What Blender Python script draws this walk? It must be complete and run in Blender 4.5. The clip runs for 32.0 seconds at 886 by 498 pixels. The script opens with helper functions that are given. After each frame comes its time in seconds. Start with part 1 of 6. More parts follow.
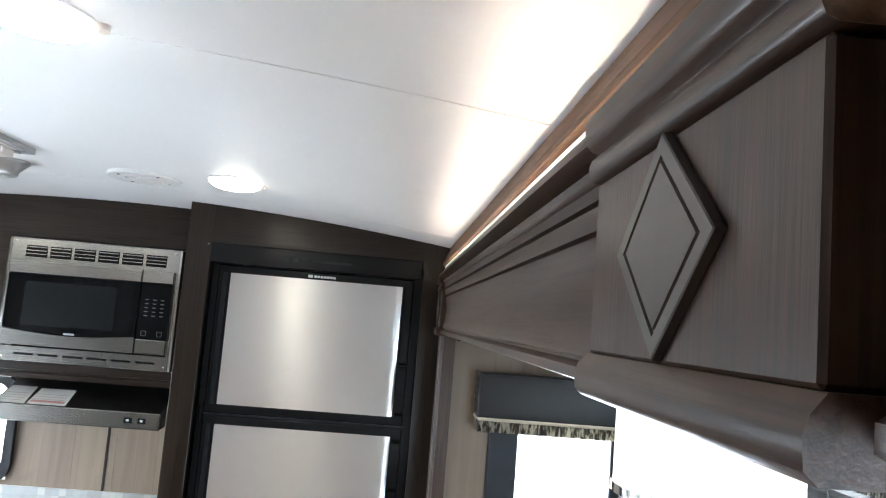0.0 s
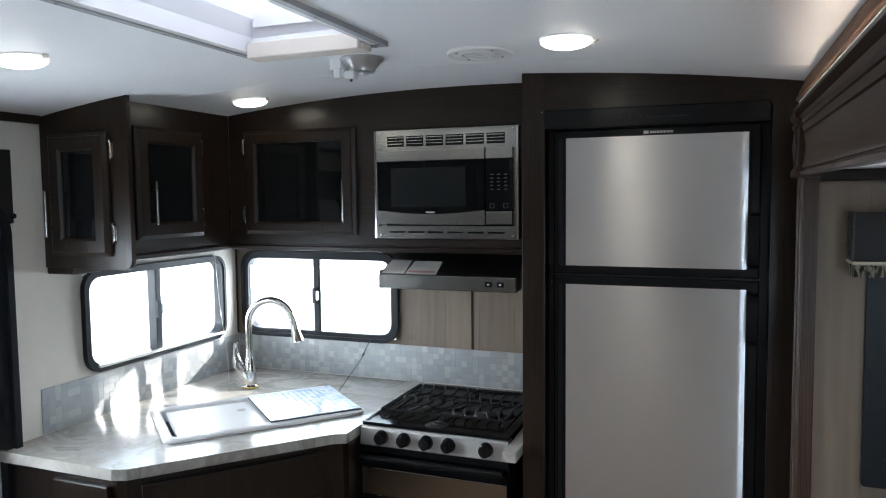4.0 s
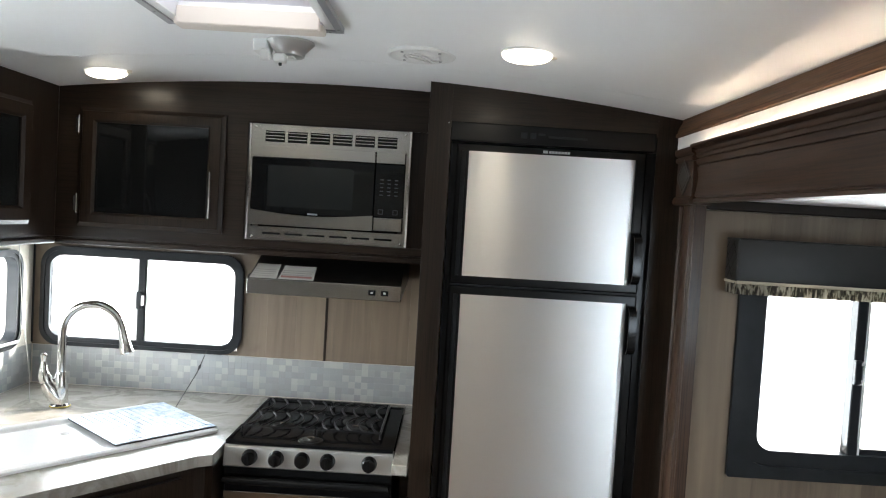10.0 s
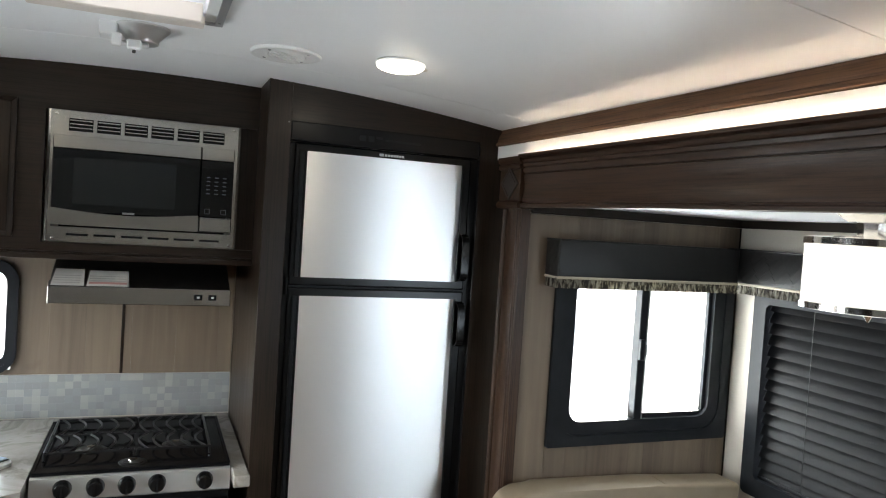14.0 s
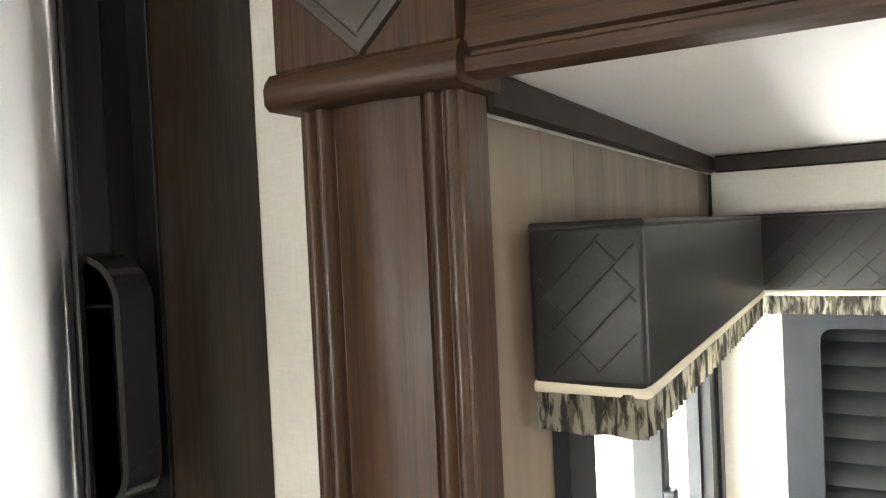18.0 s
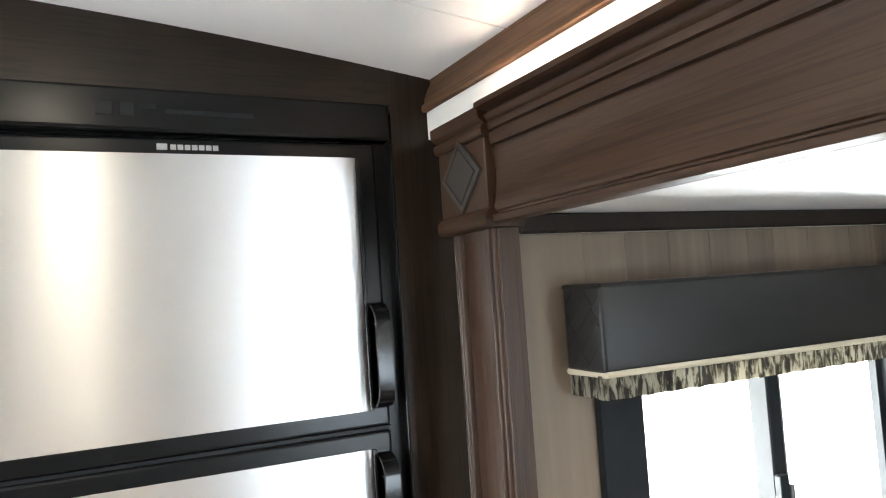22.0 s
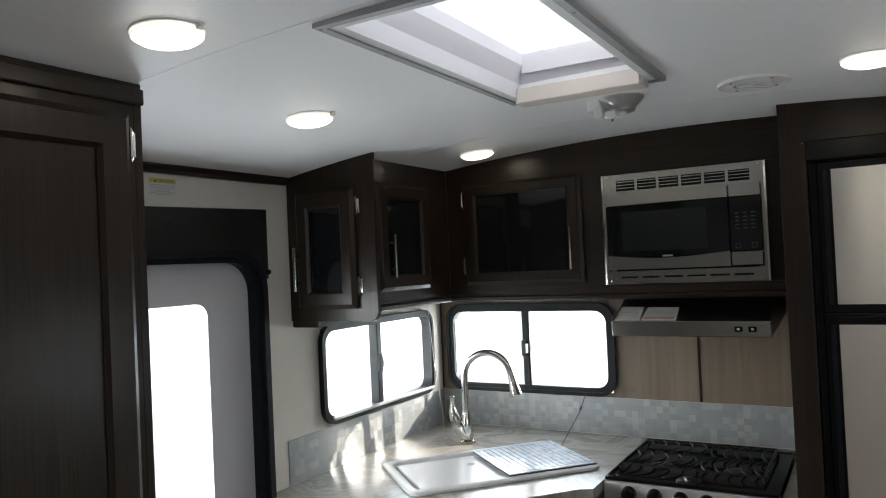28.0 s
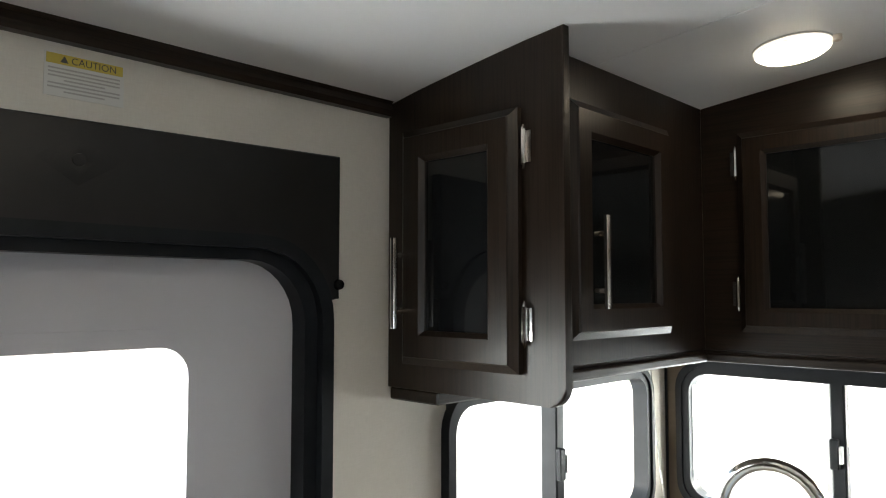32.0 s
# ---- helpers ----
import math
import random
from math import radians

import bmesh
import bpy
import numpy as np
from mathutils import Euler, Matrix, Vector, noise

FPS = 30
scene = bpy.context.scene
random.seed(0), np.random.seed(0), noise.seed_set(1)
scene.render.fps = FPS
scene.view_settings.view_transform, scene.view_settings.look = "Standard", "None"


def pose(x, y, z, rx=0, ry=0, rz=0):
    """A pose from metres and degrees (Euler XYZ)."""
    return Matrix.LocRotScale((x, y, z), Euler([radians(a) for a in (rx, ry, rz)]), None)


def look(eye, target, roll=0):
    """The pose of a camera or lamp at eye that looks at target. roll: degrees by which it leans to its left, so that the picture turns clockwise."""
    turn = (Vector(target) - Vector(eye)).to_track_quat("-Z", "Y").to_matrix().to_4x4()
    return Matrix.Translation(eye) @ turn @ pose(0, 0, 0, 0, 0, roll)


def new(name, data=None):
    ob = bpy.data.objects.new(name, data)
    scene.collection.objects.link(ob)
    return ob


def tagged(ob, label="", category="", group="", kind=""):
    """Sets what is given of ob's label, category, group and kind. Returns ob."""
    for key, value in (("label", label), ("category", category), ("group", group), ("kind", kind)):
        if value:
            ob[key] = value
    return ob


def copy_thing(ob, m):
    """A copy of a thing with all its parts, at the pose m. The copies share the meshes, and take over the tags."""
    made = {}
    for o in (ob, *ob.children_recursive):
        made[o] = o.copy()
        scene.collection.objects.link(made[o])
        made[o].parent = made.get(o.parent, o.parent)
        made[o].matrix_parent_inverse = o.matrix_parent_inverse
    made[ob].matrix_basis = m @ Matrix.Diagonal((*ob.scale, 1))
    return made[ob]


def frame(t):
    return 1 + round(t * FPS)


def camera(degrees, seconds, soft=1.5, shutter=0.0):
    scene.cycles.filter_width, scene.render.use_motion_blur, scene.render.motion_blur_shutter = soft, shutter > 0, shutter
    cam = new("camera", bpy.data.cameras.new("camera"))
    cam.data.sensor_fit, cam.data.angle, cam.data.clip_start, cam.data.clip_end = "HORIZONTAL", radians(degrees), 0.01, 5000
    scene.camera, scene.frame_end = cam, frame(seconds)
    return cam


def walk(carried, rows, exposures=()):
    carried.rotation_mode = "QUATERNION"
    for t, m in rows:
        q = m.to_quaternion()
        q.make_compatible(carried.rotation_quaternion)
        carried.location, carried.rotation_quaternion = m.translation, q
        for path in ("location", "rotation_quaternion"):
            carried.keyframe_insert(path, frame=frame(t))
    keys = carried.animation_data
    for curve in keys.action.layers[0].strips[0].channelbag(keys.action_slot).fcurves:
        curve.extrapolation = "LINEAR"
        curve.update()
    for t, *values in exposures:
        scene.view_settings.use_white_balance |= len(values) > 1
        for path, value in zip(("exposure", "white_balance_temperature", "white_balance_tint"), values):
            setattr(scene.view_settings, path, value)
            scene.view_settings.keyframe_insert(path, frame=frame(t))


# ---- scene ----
cam = camera(62.6, 32.0, soft=1.1)
PATH = [
    (0, (-0.012, 0.085, 1.756), (0.096, 2.071, 1.963), 4.7),
    (0.5, (-0.006, 0.089, 1.738), (-0.203, 2.075, 1.874), 3.8),
    (1, (-0.019, 0.078, 1.713), (-0.489, 2.021, 1.78), 3.6),
    (1.5, (-0.019, 0.075, 1.699), (-0.684, 1.961, 1.708), 3.4),
    (2, (-0.039, 0.084, 1.696), (-0.815, 1.927, 1.664), 1.6),
    (2.5, (-0.056, 0.081, 1.694), (-0.907, 1.889, 1.61), -0.2),
    (3, (-0.051, 0.075, 1.689), (-0.831, 1.913, 1.579), -0.6),
    (3.5, (-0.053, 0.075, 1.687), (-0.822, 1.916, 1.546), -0.9),
    (4, (-0.059, 0.074, 1.689), (-0.783, 1.933, 1.544), -0.6),
    (4.5, (-0.064, 0.075, 1.69), (-0.777, 1.939, 1.552), -0.4),
    (6.5, (-0.072, 0.077, 1.679), (-0.795, 1.937, 1.554), 1.1),
    (7, (-0.06, 0.072, 1.679), (-0.774, 1.938, 1.599), 2.2),
    (7.5, (-0.062, 0.113, 1.674), (-0.729, 1.998, 1.643), 2.3),
    (8, (-0.138, 0.215, 1.675), (-0.708, 2.132, 1.671), 1.8),
    (8.5, (-0.241, 0.283, 1.671), (-0.667, 2.237, 1.72), 1.1),
    (9, (-0.32, 0.267, 1.671), (-0.635, 2.241, 1.719), 1.4),
    (9.5, (-0.418, 0.15, 1.658), (-0.611, 2.141, 1.643), 2.5),
    (10, (-0.565, 0.032, 1.652), (-0.58, 2.03, 1.563), 3.4),
    (10.5, (-0.764, 0.0, 1.66), (-0.597, 1.99, 1.55), 3.2),
    (11, (-0.918, 0.004, 1.658), (-0.558, 1.968, 1.551), 1.3),
    (11.5, (-1.005, 0.022, 1.68), (-0.503, 1.955, 1.576), 0.4),
    (12, (-1.039, 0.027, 1.663), (-0.466, 1.941, 1.575), 0.5),
    (12.5, (-1.041, 0.031, 1.657), (-0.417, 1.928, 1.56), 0.5),
    (13, (-1.051, 0.03, 1.666), (-0.403, 1.919, 1.552), 0.5),
    (13.5, (-1.036, 0.037, 1.655), (-0.388, 1.926, 1.545), 1.5),
    (14, (-0.946, 0.058, 1.665), (-0.206, 1.915, 1.595), 3.7),
    (14.5, (-0.76, 0.205, 1.691), (0.084, 2.018, 1.638), 4.2),
    (15, (-0.562, 0.451, 1.684), (0.369, 2.222, 1.694), 4.1),
    (15.5, (-0.477, 0.745, 1.651), (0.509, 2.485, 1.673), 3.2),
    (17.5, (-0.273, 1.708, 1.629), (1.334, 2.897, 1.617), -1.5),
    (18, (-0.279, 1.881, 1.638), (1.46, 2.868, 1.594), -2.7),
    (18.5, (-0.259, 2.021, 1.649), (1.581, 2.804, 1.596), -3.8),
    (19, (-0.25, 2.083, 1.647), (1.634, 2.751, 1.588), -3.6),
    (19.5, (-0.26, 2.071, 1.651), (1.631, 2.719, 1.588), -3.1),
    (20, (-0.263, 1.951, 1.652), (1.507, 2.884, 1.638), -3.5),
    (20.5, (-0.226, 1.771, 1.655), (1.155, 3.218, 1.673), -3.6),
    (21, (-0.231, 1.626, 1.653), (0.929, 3.255, 1.682), -3.6),
    (21.5, (-0.309, 1.443, 1.648), (0.72, 3.154, 1.766), -4.7),
    (22, (-0.378, 1.239, 1.641), (0.495, 3.034, 1.764), -3.8),
    (22.5, (-0.369, 1.022, 1.639), (0.277, 2.906, 1.817), -2.5),
    (23, (-0.324, 0.83, 1.653), (-0.034, 2.806, 1.763), 0.0),
    (23.5, (-0.364, 0.628, 1.646), (-0.242, 2.622, 1.753), 0.7),
    (24, (-0.424, 0.407, 1.648), (-0.438, 2.406, 1.709), -1.0),
    (24.5, (-0.38, 0.23, 1.661), (-0.52, 2.225, 1.692), -0.8),
    (25, (-0.294, 0.052, 1.652), (-0.611, 2.027, 1.643), 0.0),
    (25.5, (-0.291, -0.087, 1.662), (-0.801, 1.847, 1.625), -0.2),
    (26, (-0.349, -0.196, 1.652), (-0.979, 1.702, 1.628), -0.4),
    (26.5, (-0.415, -0.268, 1.646), (-1.139, 1.596, 1.637), -0.6),
    (28.5, (-0.432, 0.054, 1.638), (-1.567, 1.699, 1.706), -2.7),
    (29, (-0.458, 0.201, 1.63), (-1.726, 1.745, 1.728), -2.1),
    (29.5, (-0.546, 0.406, 1.618), (-1.912, 1.863, 1.726), -1.9),
    (30, (-0.644, 0.587, 1.617), (-2.042, 2.014, 1.718), -2.0),
    (30.5, (-0.729, 0.792, 1.612), (-2.186, 2.157, 1.736), -2.0),
    (31, (-0.836, 0.926, 1.605), (-2.376, 2.193, 1.757), -1.3),
    (31.5, (-1.026, 0.971, 1.606), (-2.596, 2.203, 1.737), -0.7),
    (32, (-1.227, 1.007, 1.625), (-2.616, 2.441, 1.748), -0.0),
]
EXPO = [(0.0, 2.53, 6000, 10), (0.5, 2.23, 5950, 10), (1.0, 1.93, 5900, 10), (2.0, 1.73, 5850, 10), (3.0, 1.58, 5850, 10), (4.5, 1.43, 5900, 10), (7.0, 1.63, 6200, 10), (8.0, 1.60, 6400, 10), (9.0, 1.93, 6500, 10),
        (10.0, 1.83, 6450, 10), (11.0, 1.66, 6400, 10), (12.0, 1.49, 6400, 10), (13.0, 1.46, 6400, 10), (14.0, 1.69, 6450, 10), (15.0, 1.48, 6600, 10), (15.5, 1.58, 6600, 10), (17.5, 2.71, 7000, 10), (18.0, 3.06, 7100, 10), (19.0, 3.66, 6900, 10),
        (20.0, 3.84, 6800, 10), (21.0, 3.61, 6700, 10), (22.0, 2.88, 6500, 10), (23.0, 2.46, 6450, 10), (24.0, 2.13, 6500, 10), (25.0, 2.11, 6500, 10), (26.0, 1.69, 6400, 10), (28.5, 0.78, 6450, 10), (30.0, 0.61, 6450, 10), (31.0, 0.61, 6600, 10), (32.0, 1.33, 6850, 10)]
walk(cam, [(t, look(eye, target, roll)) for t, eye, target, roll in PATH], EXPO)

# ---- world, sun and large lights ----
SUN_WAY = Vector((1.0, 1.11, 0.60)).normalized()      # from the place towards the sun
world = bpy.data.worlds.new("world")
scene.world = world
world.use_nodes = True
wn = world.node_tree.nodes
sky = wn.new("ShaderNodeTexSky")
sky.sky_type, sky.sun_disc = "NISHITA", False
sky.sun_elevation = math.asin(SUN_WAY.z)
sky.sun_rotation = math.atan2(SUN_WAY.x, SUN_WAY.y)
world.node_tree.links.new(sky.outputs[0], wn["Background"].inputs[0])
wn["Background"].inputs[1].default_value = 0.12

sun = new("sun", bpy.data.lights.new("sun", "SUN"))
sun.data.energy, sun.data.angle, sun.data.color = 5.0, radians(0.53), (1.0, 0.93, 0.82)
sun.matrix_world = look(SUN_WAY * 20, (0, 0, 0))


def window_light(name, eye, target, w, h, power, colour=(0.88, 0.95, 1.0)):
    """Daylight that falls in through an opening."""
    lamp = new(name, bpy.data.lights.new(name, "AREA"))
    lamp.data.shape, lamp.data.size, lamp.data.size_y = "RECTANGLE", w, h
    lamp.data.energy, lamp.data.color = power, colour
    lamp.matrix_world = look(eye, target)
    return lamp


DAY = 0.482
window_light("daylight_rear", (-1.765, 2.99, 1.25), (-1.765, 0, 1.7), 0.72, 0.30, 6.0 * DAY)
window_light("daylight_side", (-2.29, 2.40, 1.25), (0, 2.40, 1.5), 0.70, 0.30, 3.2 * DAY)
window_light("daylight_door", (-2.28, 1.335, 1.15), (0, 1.335, 1.1), 0.30, 0.75, 11.0 * DAY)
window_light("daylight_dinette", (0.62, 2.19, 1.27), (0.62, 0, 2.1), 0.52, 0.44, 7.5 * DAY)
window_light("daylight_sofa", (0.985, -0.35, 1.2), (-0.9, 0.6, 2.5), 1.15, 0.58, 21.0 * DAY, (0.76, 0.89, 1.0))

# ---- materials ----
def mat(name, base=(0.5, 0.5, 0.5), rough=0.5, metal=0.0, spec=0.5):
    m = bpy.data.materials.new(name)
    m.use_nodes = True
    b = m.node_tree.nodes["Principled BSDF"]
    b.inputs["Base Color"].default_value = (*base, 1)
    b.inputs["Roughness"].default_value = rough
    b.inputs["Metallic"].default_value = metal
    b.inputs["Specular IOR Level"].default_value = spec
    return m


def bsdf(m):
    return m.node_tree.nodes["Principled BSDF"]


def coords(m, scale=(1, 1, 1)):
    n, l = m.node_tree.nodes, m.node_tree.links
    tc, mp = n.new("ShaderNodeTexCoord"), n.new("ShaderNodeMapping")
    mp.inputs["Scale"].default_value = scale
    l.new(tc.outputs["Object"], mp.inputs["Vector"])
    return mp.outputs["Vector"]


def noise_tex(m, vec, scale=5.0, detail=4.0, rough=0.55, warp=0.0):
    n = m.node_tree.nodes.new("ShaderNodeTexNoise")
    n.inputs["Scale"].default_value, n.inputs["Detail"].default_value = scale, detail
    n.inputs["Roughness"].default_value, n.inputs["Distortion"].default_value = rough, warp
    m.node_tree.links.new(vec, n.inputs["Vector"])
    return n.outputs["Fac"]


def ramp(m, fac, stops):
    r = m.node_tree.nodes.new("ShaderNodeValToRGB")
    el = r.color_ramp.elements
    while len(el) < len(stops):
        el.new(0.5)
    for e, (p, c) in zip(el, stops):
        e.position, e.color = p, (*c, 1) if len(c) == 3 else c
    m.node_tree.links.new(fac, r.inputs[0])
    return r.outputs[0]


def blend(m, fac, a, b, mode="MIX"):
    x = m.node_tree.nodes.new("ShaderNodeMix")
    x.data_type, x.blend_type = "RGBA", mode
    for sock, v in ((x.inputs[0], fac), (x.inputs[6], a), (x.inputs[7], b)):
        if isinstance(v, (int, float)):
            sock.default_value = v
        elif isinstance(v, tuple):
            sock.default_value = (*v, 1)
        else:
            m.node_tree.links.new(v, sock)
    return x.outputs[2]


def bump(m, fac, strength=0.2, dist=0.002):
    b = m.node_tree.nodes.new("ShaderNodeBump")
    b.inputs["Strength"].default_value, b.inputs["Distance"].default_value = strength, dist
    m.node_tree.links.new(fac, b.inputs["Height"])
    m.node_tree.links.new(b.outputs[0], bsdf(m).inputs["Normal"])


def to(m, out, name):
    m.node_tree.links.new(out, bsdf(m).inputs[name])


def random_of(m):
    return m.node_tree.nodes.new("ShaderNodeObjectInfo").outputs["Random"]


def value_range(m, fac, lo, hi):
    r = m.node_tree.nodes.new("ShaderNodeMapRange")
    r.inputs["To Min"].default_value, r.inputs["To Max"].default_value = lo, hi
    m.node_tree.links.new(fac, r.inputs["Value"])
    return r.outputs[0]


def wood(name, dark, mid, light, along="z", rough=0.35):
    m = mat(name)
    long_, wide = 1.6, 38.0
    sc = {"z": (wide, wide, long_), "y": (wide, long_, wide), "x": (long_, wide, wide)}[along]
    fine = noise_tex(m, coords(m, sc), 1.0, 6, 0.65, 0.6)
    broad = noise_tex(m, coords(m, tuple(0.16 * v for v in sc)), 1.0, 3, 0.5, 0.8)
    c = ramp(m, fine, [(0.22, dark), (0.52, mid), (0.88, light)])
    c = blend(m, value_range(m, broad, 0.0, 0.55), c, dark, "MIX")
    line = noise_tex(m, coords(m, tuple((6.5 * v if v > 5 else 3.2 * v) for v in sc)), 1.0, 4, 0.6, 0.3)
    streak = ramp(m, line, [(0.40, (1, 1, 1)), (0.52, (0, 0, 0))])
    c = blend(m, blend(m, 0.55, (0, 0, 0), streak), c, tuple(0.35 * v for v in dark))
    to(m, c, "Base Color")
    to(m, value_range(m, fine, rough - 0.06, rough + 0.12), "Roughness")
    pore = noise_tex(m, coords(m, tuple((8.5 * v if v > 5 else 22.0 * v) for v in sc)), 1.0, 3, 0.6, 0.2)
    bump(m, blend(m, 0.6, line, pore), 0.38, 0.0008)
    m.node_tree.links.new(bsdf(m).inputs["Normal"].links[0].from_socket, bsdf(m).inputs["Coat Normal"])
    bsdf(m).inputs["Coat Weight"].default_value = 0.06
    bsdf(m).inputs["Specular IOR Level"].default_value = 0.26
    bsdf(m).inputs["Coat Roughness"].default_value = 0.22
    return m


ESP = ((0.0145, 0.0090, 0.0060), (0.0235, 0.0147, 0.0095), (0.036, 0.0228, 0.0148))
wood_v = wood("espresso_wood_upright", *ESP, along="z", rough=0.30)
wood_y = wood("espresso_wood_along", *ESP, along="y", rough=0.30)
wood_x = wood("espresso_wood_across", *ESP, along="x", rough=0.30)
for _m in (wood_v, wood_y, wood_x):
    bsdf(_m).inputs["Coat Weight"].default_value, bsdf(_m).inputs["Coat Roughness"].default_value = 0.07, 0.16
BRN = ((0.029, 0.0147, 0.0083), (0.057, 0.0296, 0.0168), (0.085, 0.0468, 0.0272))
brown_v = wood("brown_wood_upright", *BRN, along="z", rough=0.40)
# Matt brown wood at about double brightness: the LED's warm glow is painted in.
crown_wood = wood("brown_wood_matt_led_lit", *[(2.0 * c[0], 1.95 * c[1], 1.7 * c[2]) for c in BRN], along="y", rough=0.62)
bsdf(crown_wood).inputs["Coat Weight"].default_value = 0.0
brown_y = wood("brown_wood_along", *BRN, along="y", rough=0.40)
for _m in (brown_v, brown_y):
    bsdf(_m).inputs["Coat Weight"].default_value, bsdf(_m).inputs["Coat Roughness"].default_value = 0.10, 0.15

m_trim = mat("dark_brown_trim_foil", (0.017, 0.011, 0.008), 0.5, 0.0, 0.22)
to(m_trim, ramp(m_trim, noise_tex(m_trim, coords(m_trim, (30, 30, 30)), 1.0, 4), [(0.3, (0.013, 0.0085, 0.006)), (0.7, (0.021, 0.014, 0.010))]), "Base Color")
m_plank = mat("weathered_plank_panel", rough=0.55)
_f = noise_tex(m_plank, coords(m_plank, (30, 30, 1.3)), 1.0, 6, 0.6, 0.7)
_b = noise_tex(m_plank, coords(m_plank, (9, 9, 2.2)), 1.0, 3, 0.5, 0.9)
_c = ramp(m_plank, _f, [(0.28, (0.076, 0.054, 0.037)), (0.55, (0.148, 0.109, 0.075)), (0.8, (0.222, 0.170, 0.119))])
_c = blend(m_plank, value_range(m_plank, _b, 0.0, 0.5), _c, (0.094, 0.068, 0.049))
_c = blend(m_plank, value_range(m_plank, random_of(m_plank), 0.0, 0.5), _c, (0.215, 0.164, 0.113))
_k = noise_tex(m_plank, coords(m_plank, (7, 7, 4.5)), 1.0, 2, 0.5, 1.4)
_c = blend(m_plank, ramp(m_plank, _k, [(0.66, (0, 0, 0)), (0.80, (0.75, 0.75, 0.75))]), _c, (0.085, 0.058, 0.040))
to(m_plank, _c, "Base Color")
bump(m_plank, _f, 0.15, 0.0008)

m_wall = mat("linen_wallpaper", rough=0.75)
_w1 = noise_tex(m_wall, coords(m_wall, (60, 60, 420)), 1.0, 3, 0.6)
_w2 = noise_tex(m_wall, coords(m_wall, (420, 420, 60)), 1.0, 3, 0.6)
_w3 = noise_tex(m_wall, coords(m_wall, (16, 16, 11)), 1.0, 4, 0.6)
_wm = blend(m_wall, 0.5, _w1, _w2)
_c = ramp(m_wall, _wm, [(0.30, (0.56, 0.525, 0.462)), (0.70, (0.645, 0.61, 0.545))])
to(m_wall, blend(m_wall, value_range(m_wall, _w3, 0.0, 0.6), _c, (0.53, 0.488, 0.42)), "Base Color")
bump(m_wall, _wm, 0.15, 0.0005)

m_cove = mat("cream_cove_paint", (0.72, 0.70, 0.66), 0.7)
bump(m_cove, noise_tex(m_cove, coords(m_cove, (160, 160, 160)), 1.0, 3, 0.6), 0.1, 0.0005)
m_ceil = mat("white_ceiling_vinyl", (0.80, 0.81, 0.81), 0.46)
_n = noise_tex(m_ceil, coords(m_ceil, (1.3, 1.3, 1.3)), 1.0, 4, 0.6)
to(m_ceil, ramp(m_ceil, _n, [(0.3, (0.875, 0.885, 0.88)), (0.7, (0.915, 0.92, 0.915))]), "Base Color")
bump(m_ceil, noise_tex(m_ceil, coords(m_ceil, (160, 160, 160)), 1.0, 3, 0.6), 0.12, 0.0006)

m_floor = mat("walnut_floor_vinyl", rough=0.45)
_n = noise_tex(m_floor, coords(m_floor, (14, 1.2, 14)), 1.0, 6, 0.6, 0.6)
to(m_floor, ramp(m_floor, _n, [(0.3, (0.17, 0.10, 0.058)), (0.7, (0.37, 0.235, 0.14))]), "Base Color")


def brushed(name, base, rough, along, depth=0.08):
    m = mat(name, base, rough, 1.0)
    sc = {"x": (2, 500, 500), "y": (500, 2, 500), "z": (500, 500, 2)}[along]
    n = noise_tex(m, coords(m, sc), 1.0, 3, 0.6)
    big = noise_tex(m, coords(m, (3, 3, 3)), 1.0, 3, 0.5)
    to(m, value_range(m, n, rough - 0.02, rough + 0.025), "Roughness")
    to(m, blend(m, value_range(m, big, 0.0, 0.25), tuple(base), tuple(0.82 * v for v in base)), "Base Color")
    if depth:
        bump(m, n, depth, 0.0004)
    return m


m_fridge = brushed("brushed_fridge_steel", (0.87, 0.875, 0.88), 0.385, "x", 0.04)
_tn = m_fridge.node_tree.nodes.new("ShaderNodeTangent")
_tn.direction_type, _tn.axis = "RADIAL", "X"
to(m_fridge, _tn.outputs[0], "Tangent")
bsdf(m_fridge).inputs["Anisotropic"].default_value = 0.92
bsdf(m_fridge).inputs["Anisotropic Rotation"].default_value = 0.0
m_steel = brushed("brushed_stainless", (0.43, 0.42, 0.395), 0.24, "x", 0.0)
# Hood top: the dark room mirrored in the steel is put into its base colour.
m_dsteel = brushed("stainless_dark_reflection", (0.16, 0.155, 0.15), 0.35, "x", 0.0)
m_dull = mat("dull_grey_aluminium", (0.42, 0.42, 0.43), 0.48, 0.75)
m_chrome = mat("polished_nickel", (0.72, 0.70, 0.67), 0.13, 1.0)
m_alu = mat("satin_aluminium", (0.66, 0.66, 0.66), 0.34, 1.0)

m_black = mat("black_satin_plastic", (0.0080, 0.0082, 0.0086), 0.24, 0.0, 0.18)
_n = noise_tex(m_black, coords(m_black, (500, 500, 500)), 1.0, 2, 0.5)
bump(m_black, _n, 0.03, 0.0002)
m_frame = mat("black_window_frame", (0.012, 0.014, 0.017), 0.40, 0.0, 0.18)
to(m_frame, ramp(m_frame, noise_tex(m_frame, coords(m_frame, (20, 20, 20)), 1.0, 4), [(0.3, (0.0085, 0.0098, 0.0118)), (0.7, (0.0130, 0.0148, 0.0176))]), "Base Color")
m_enamel = mat("black_enamel", (0.0065, 0.0065, 0.007), 0.10, 0.0, 0.03)
m_iron = mat("cast_iron_grate", (0.0085, 0.0085, 0.009), 0.30, 0.0, 0.24)
bump(m_iron, noise_tex(m_iron, coords(m_iron, (300, 300, 300)), 1.0, 3), 0.3, 0.0006)
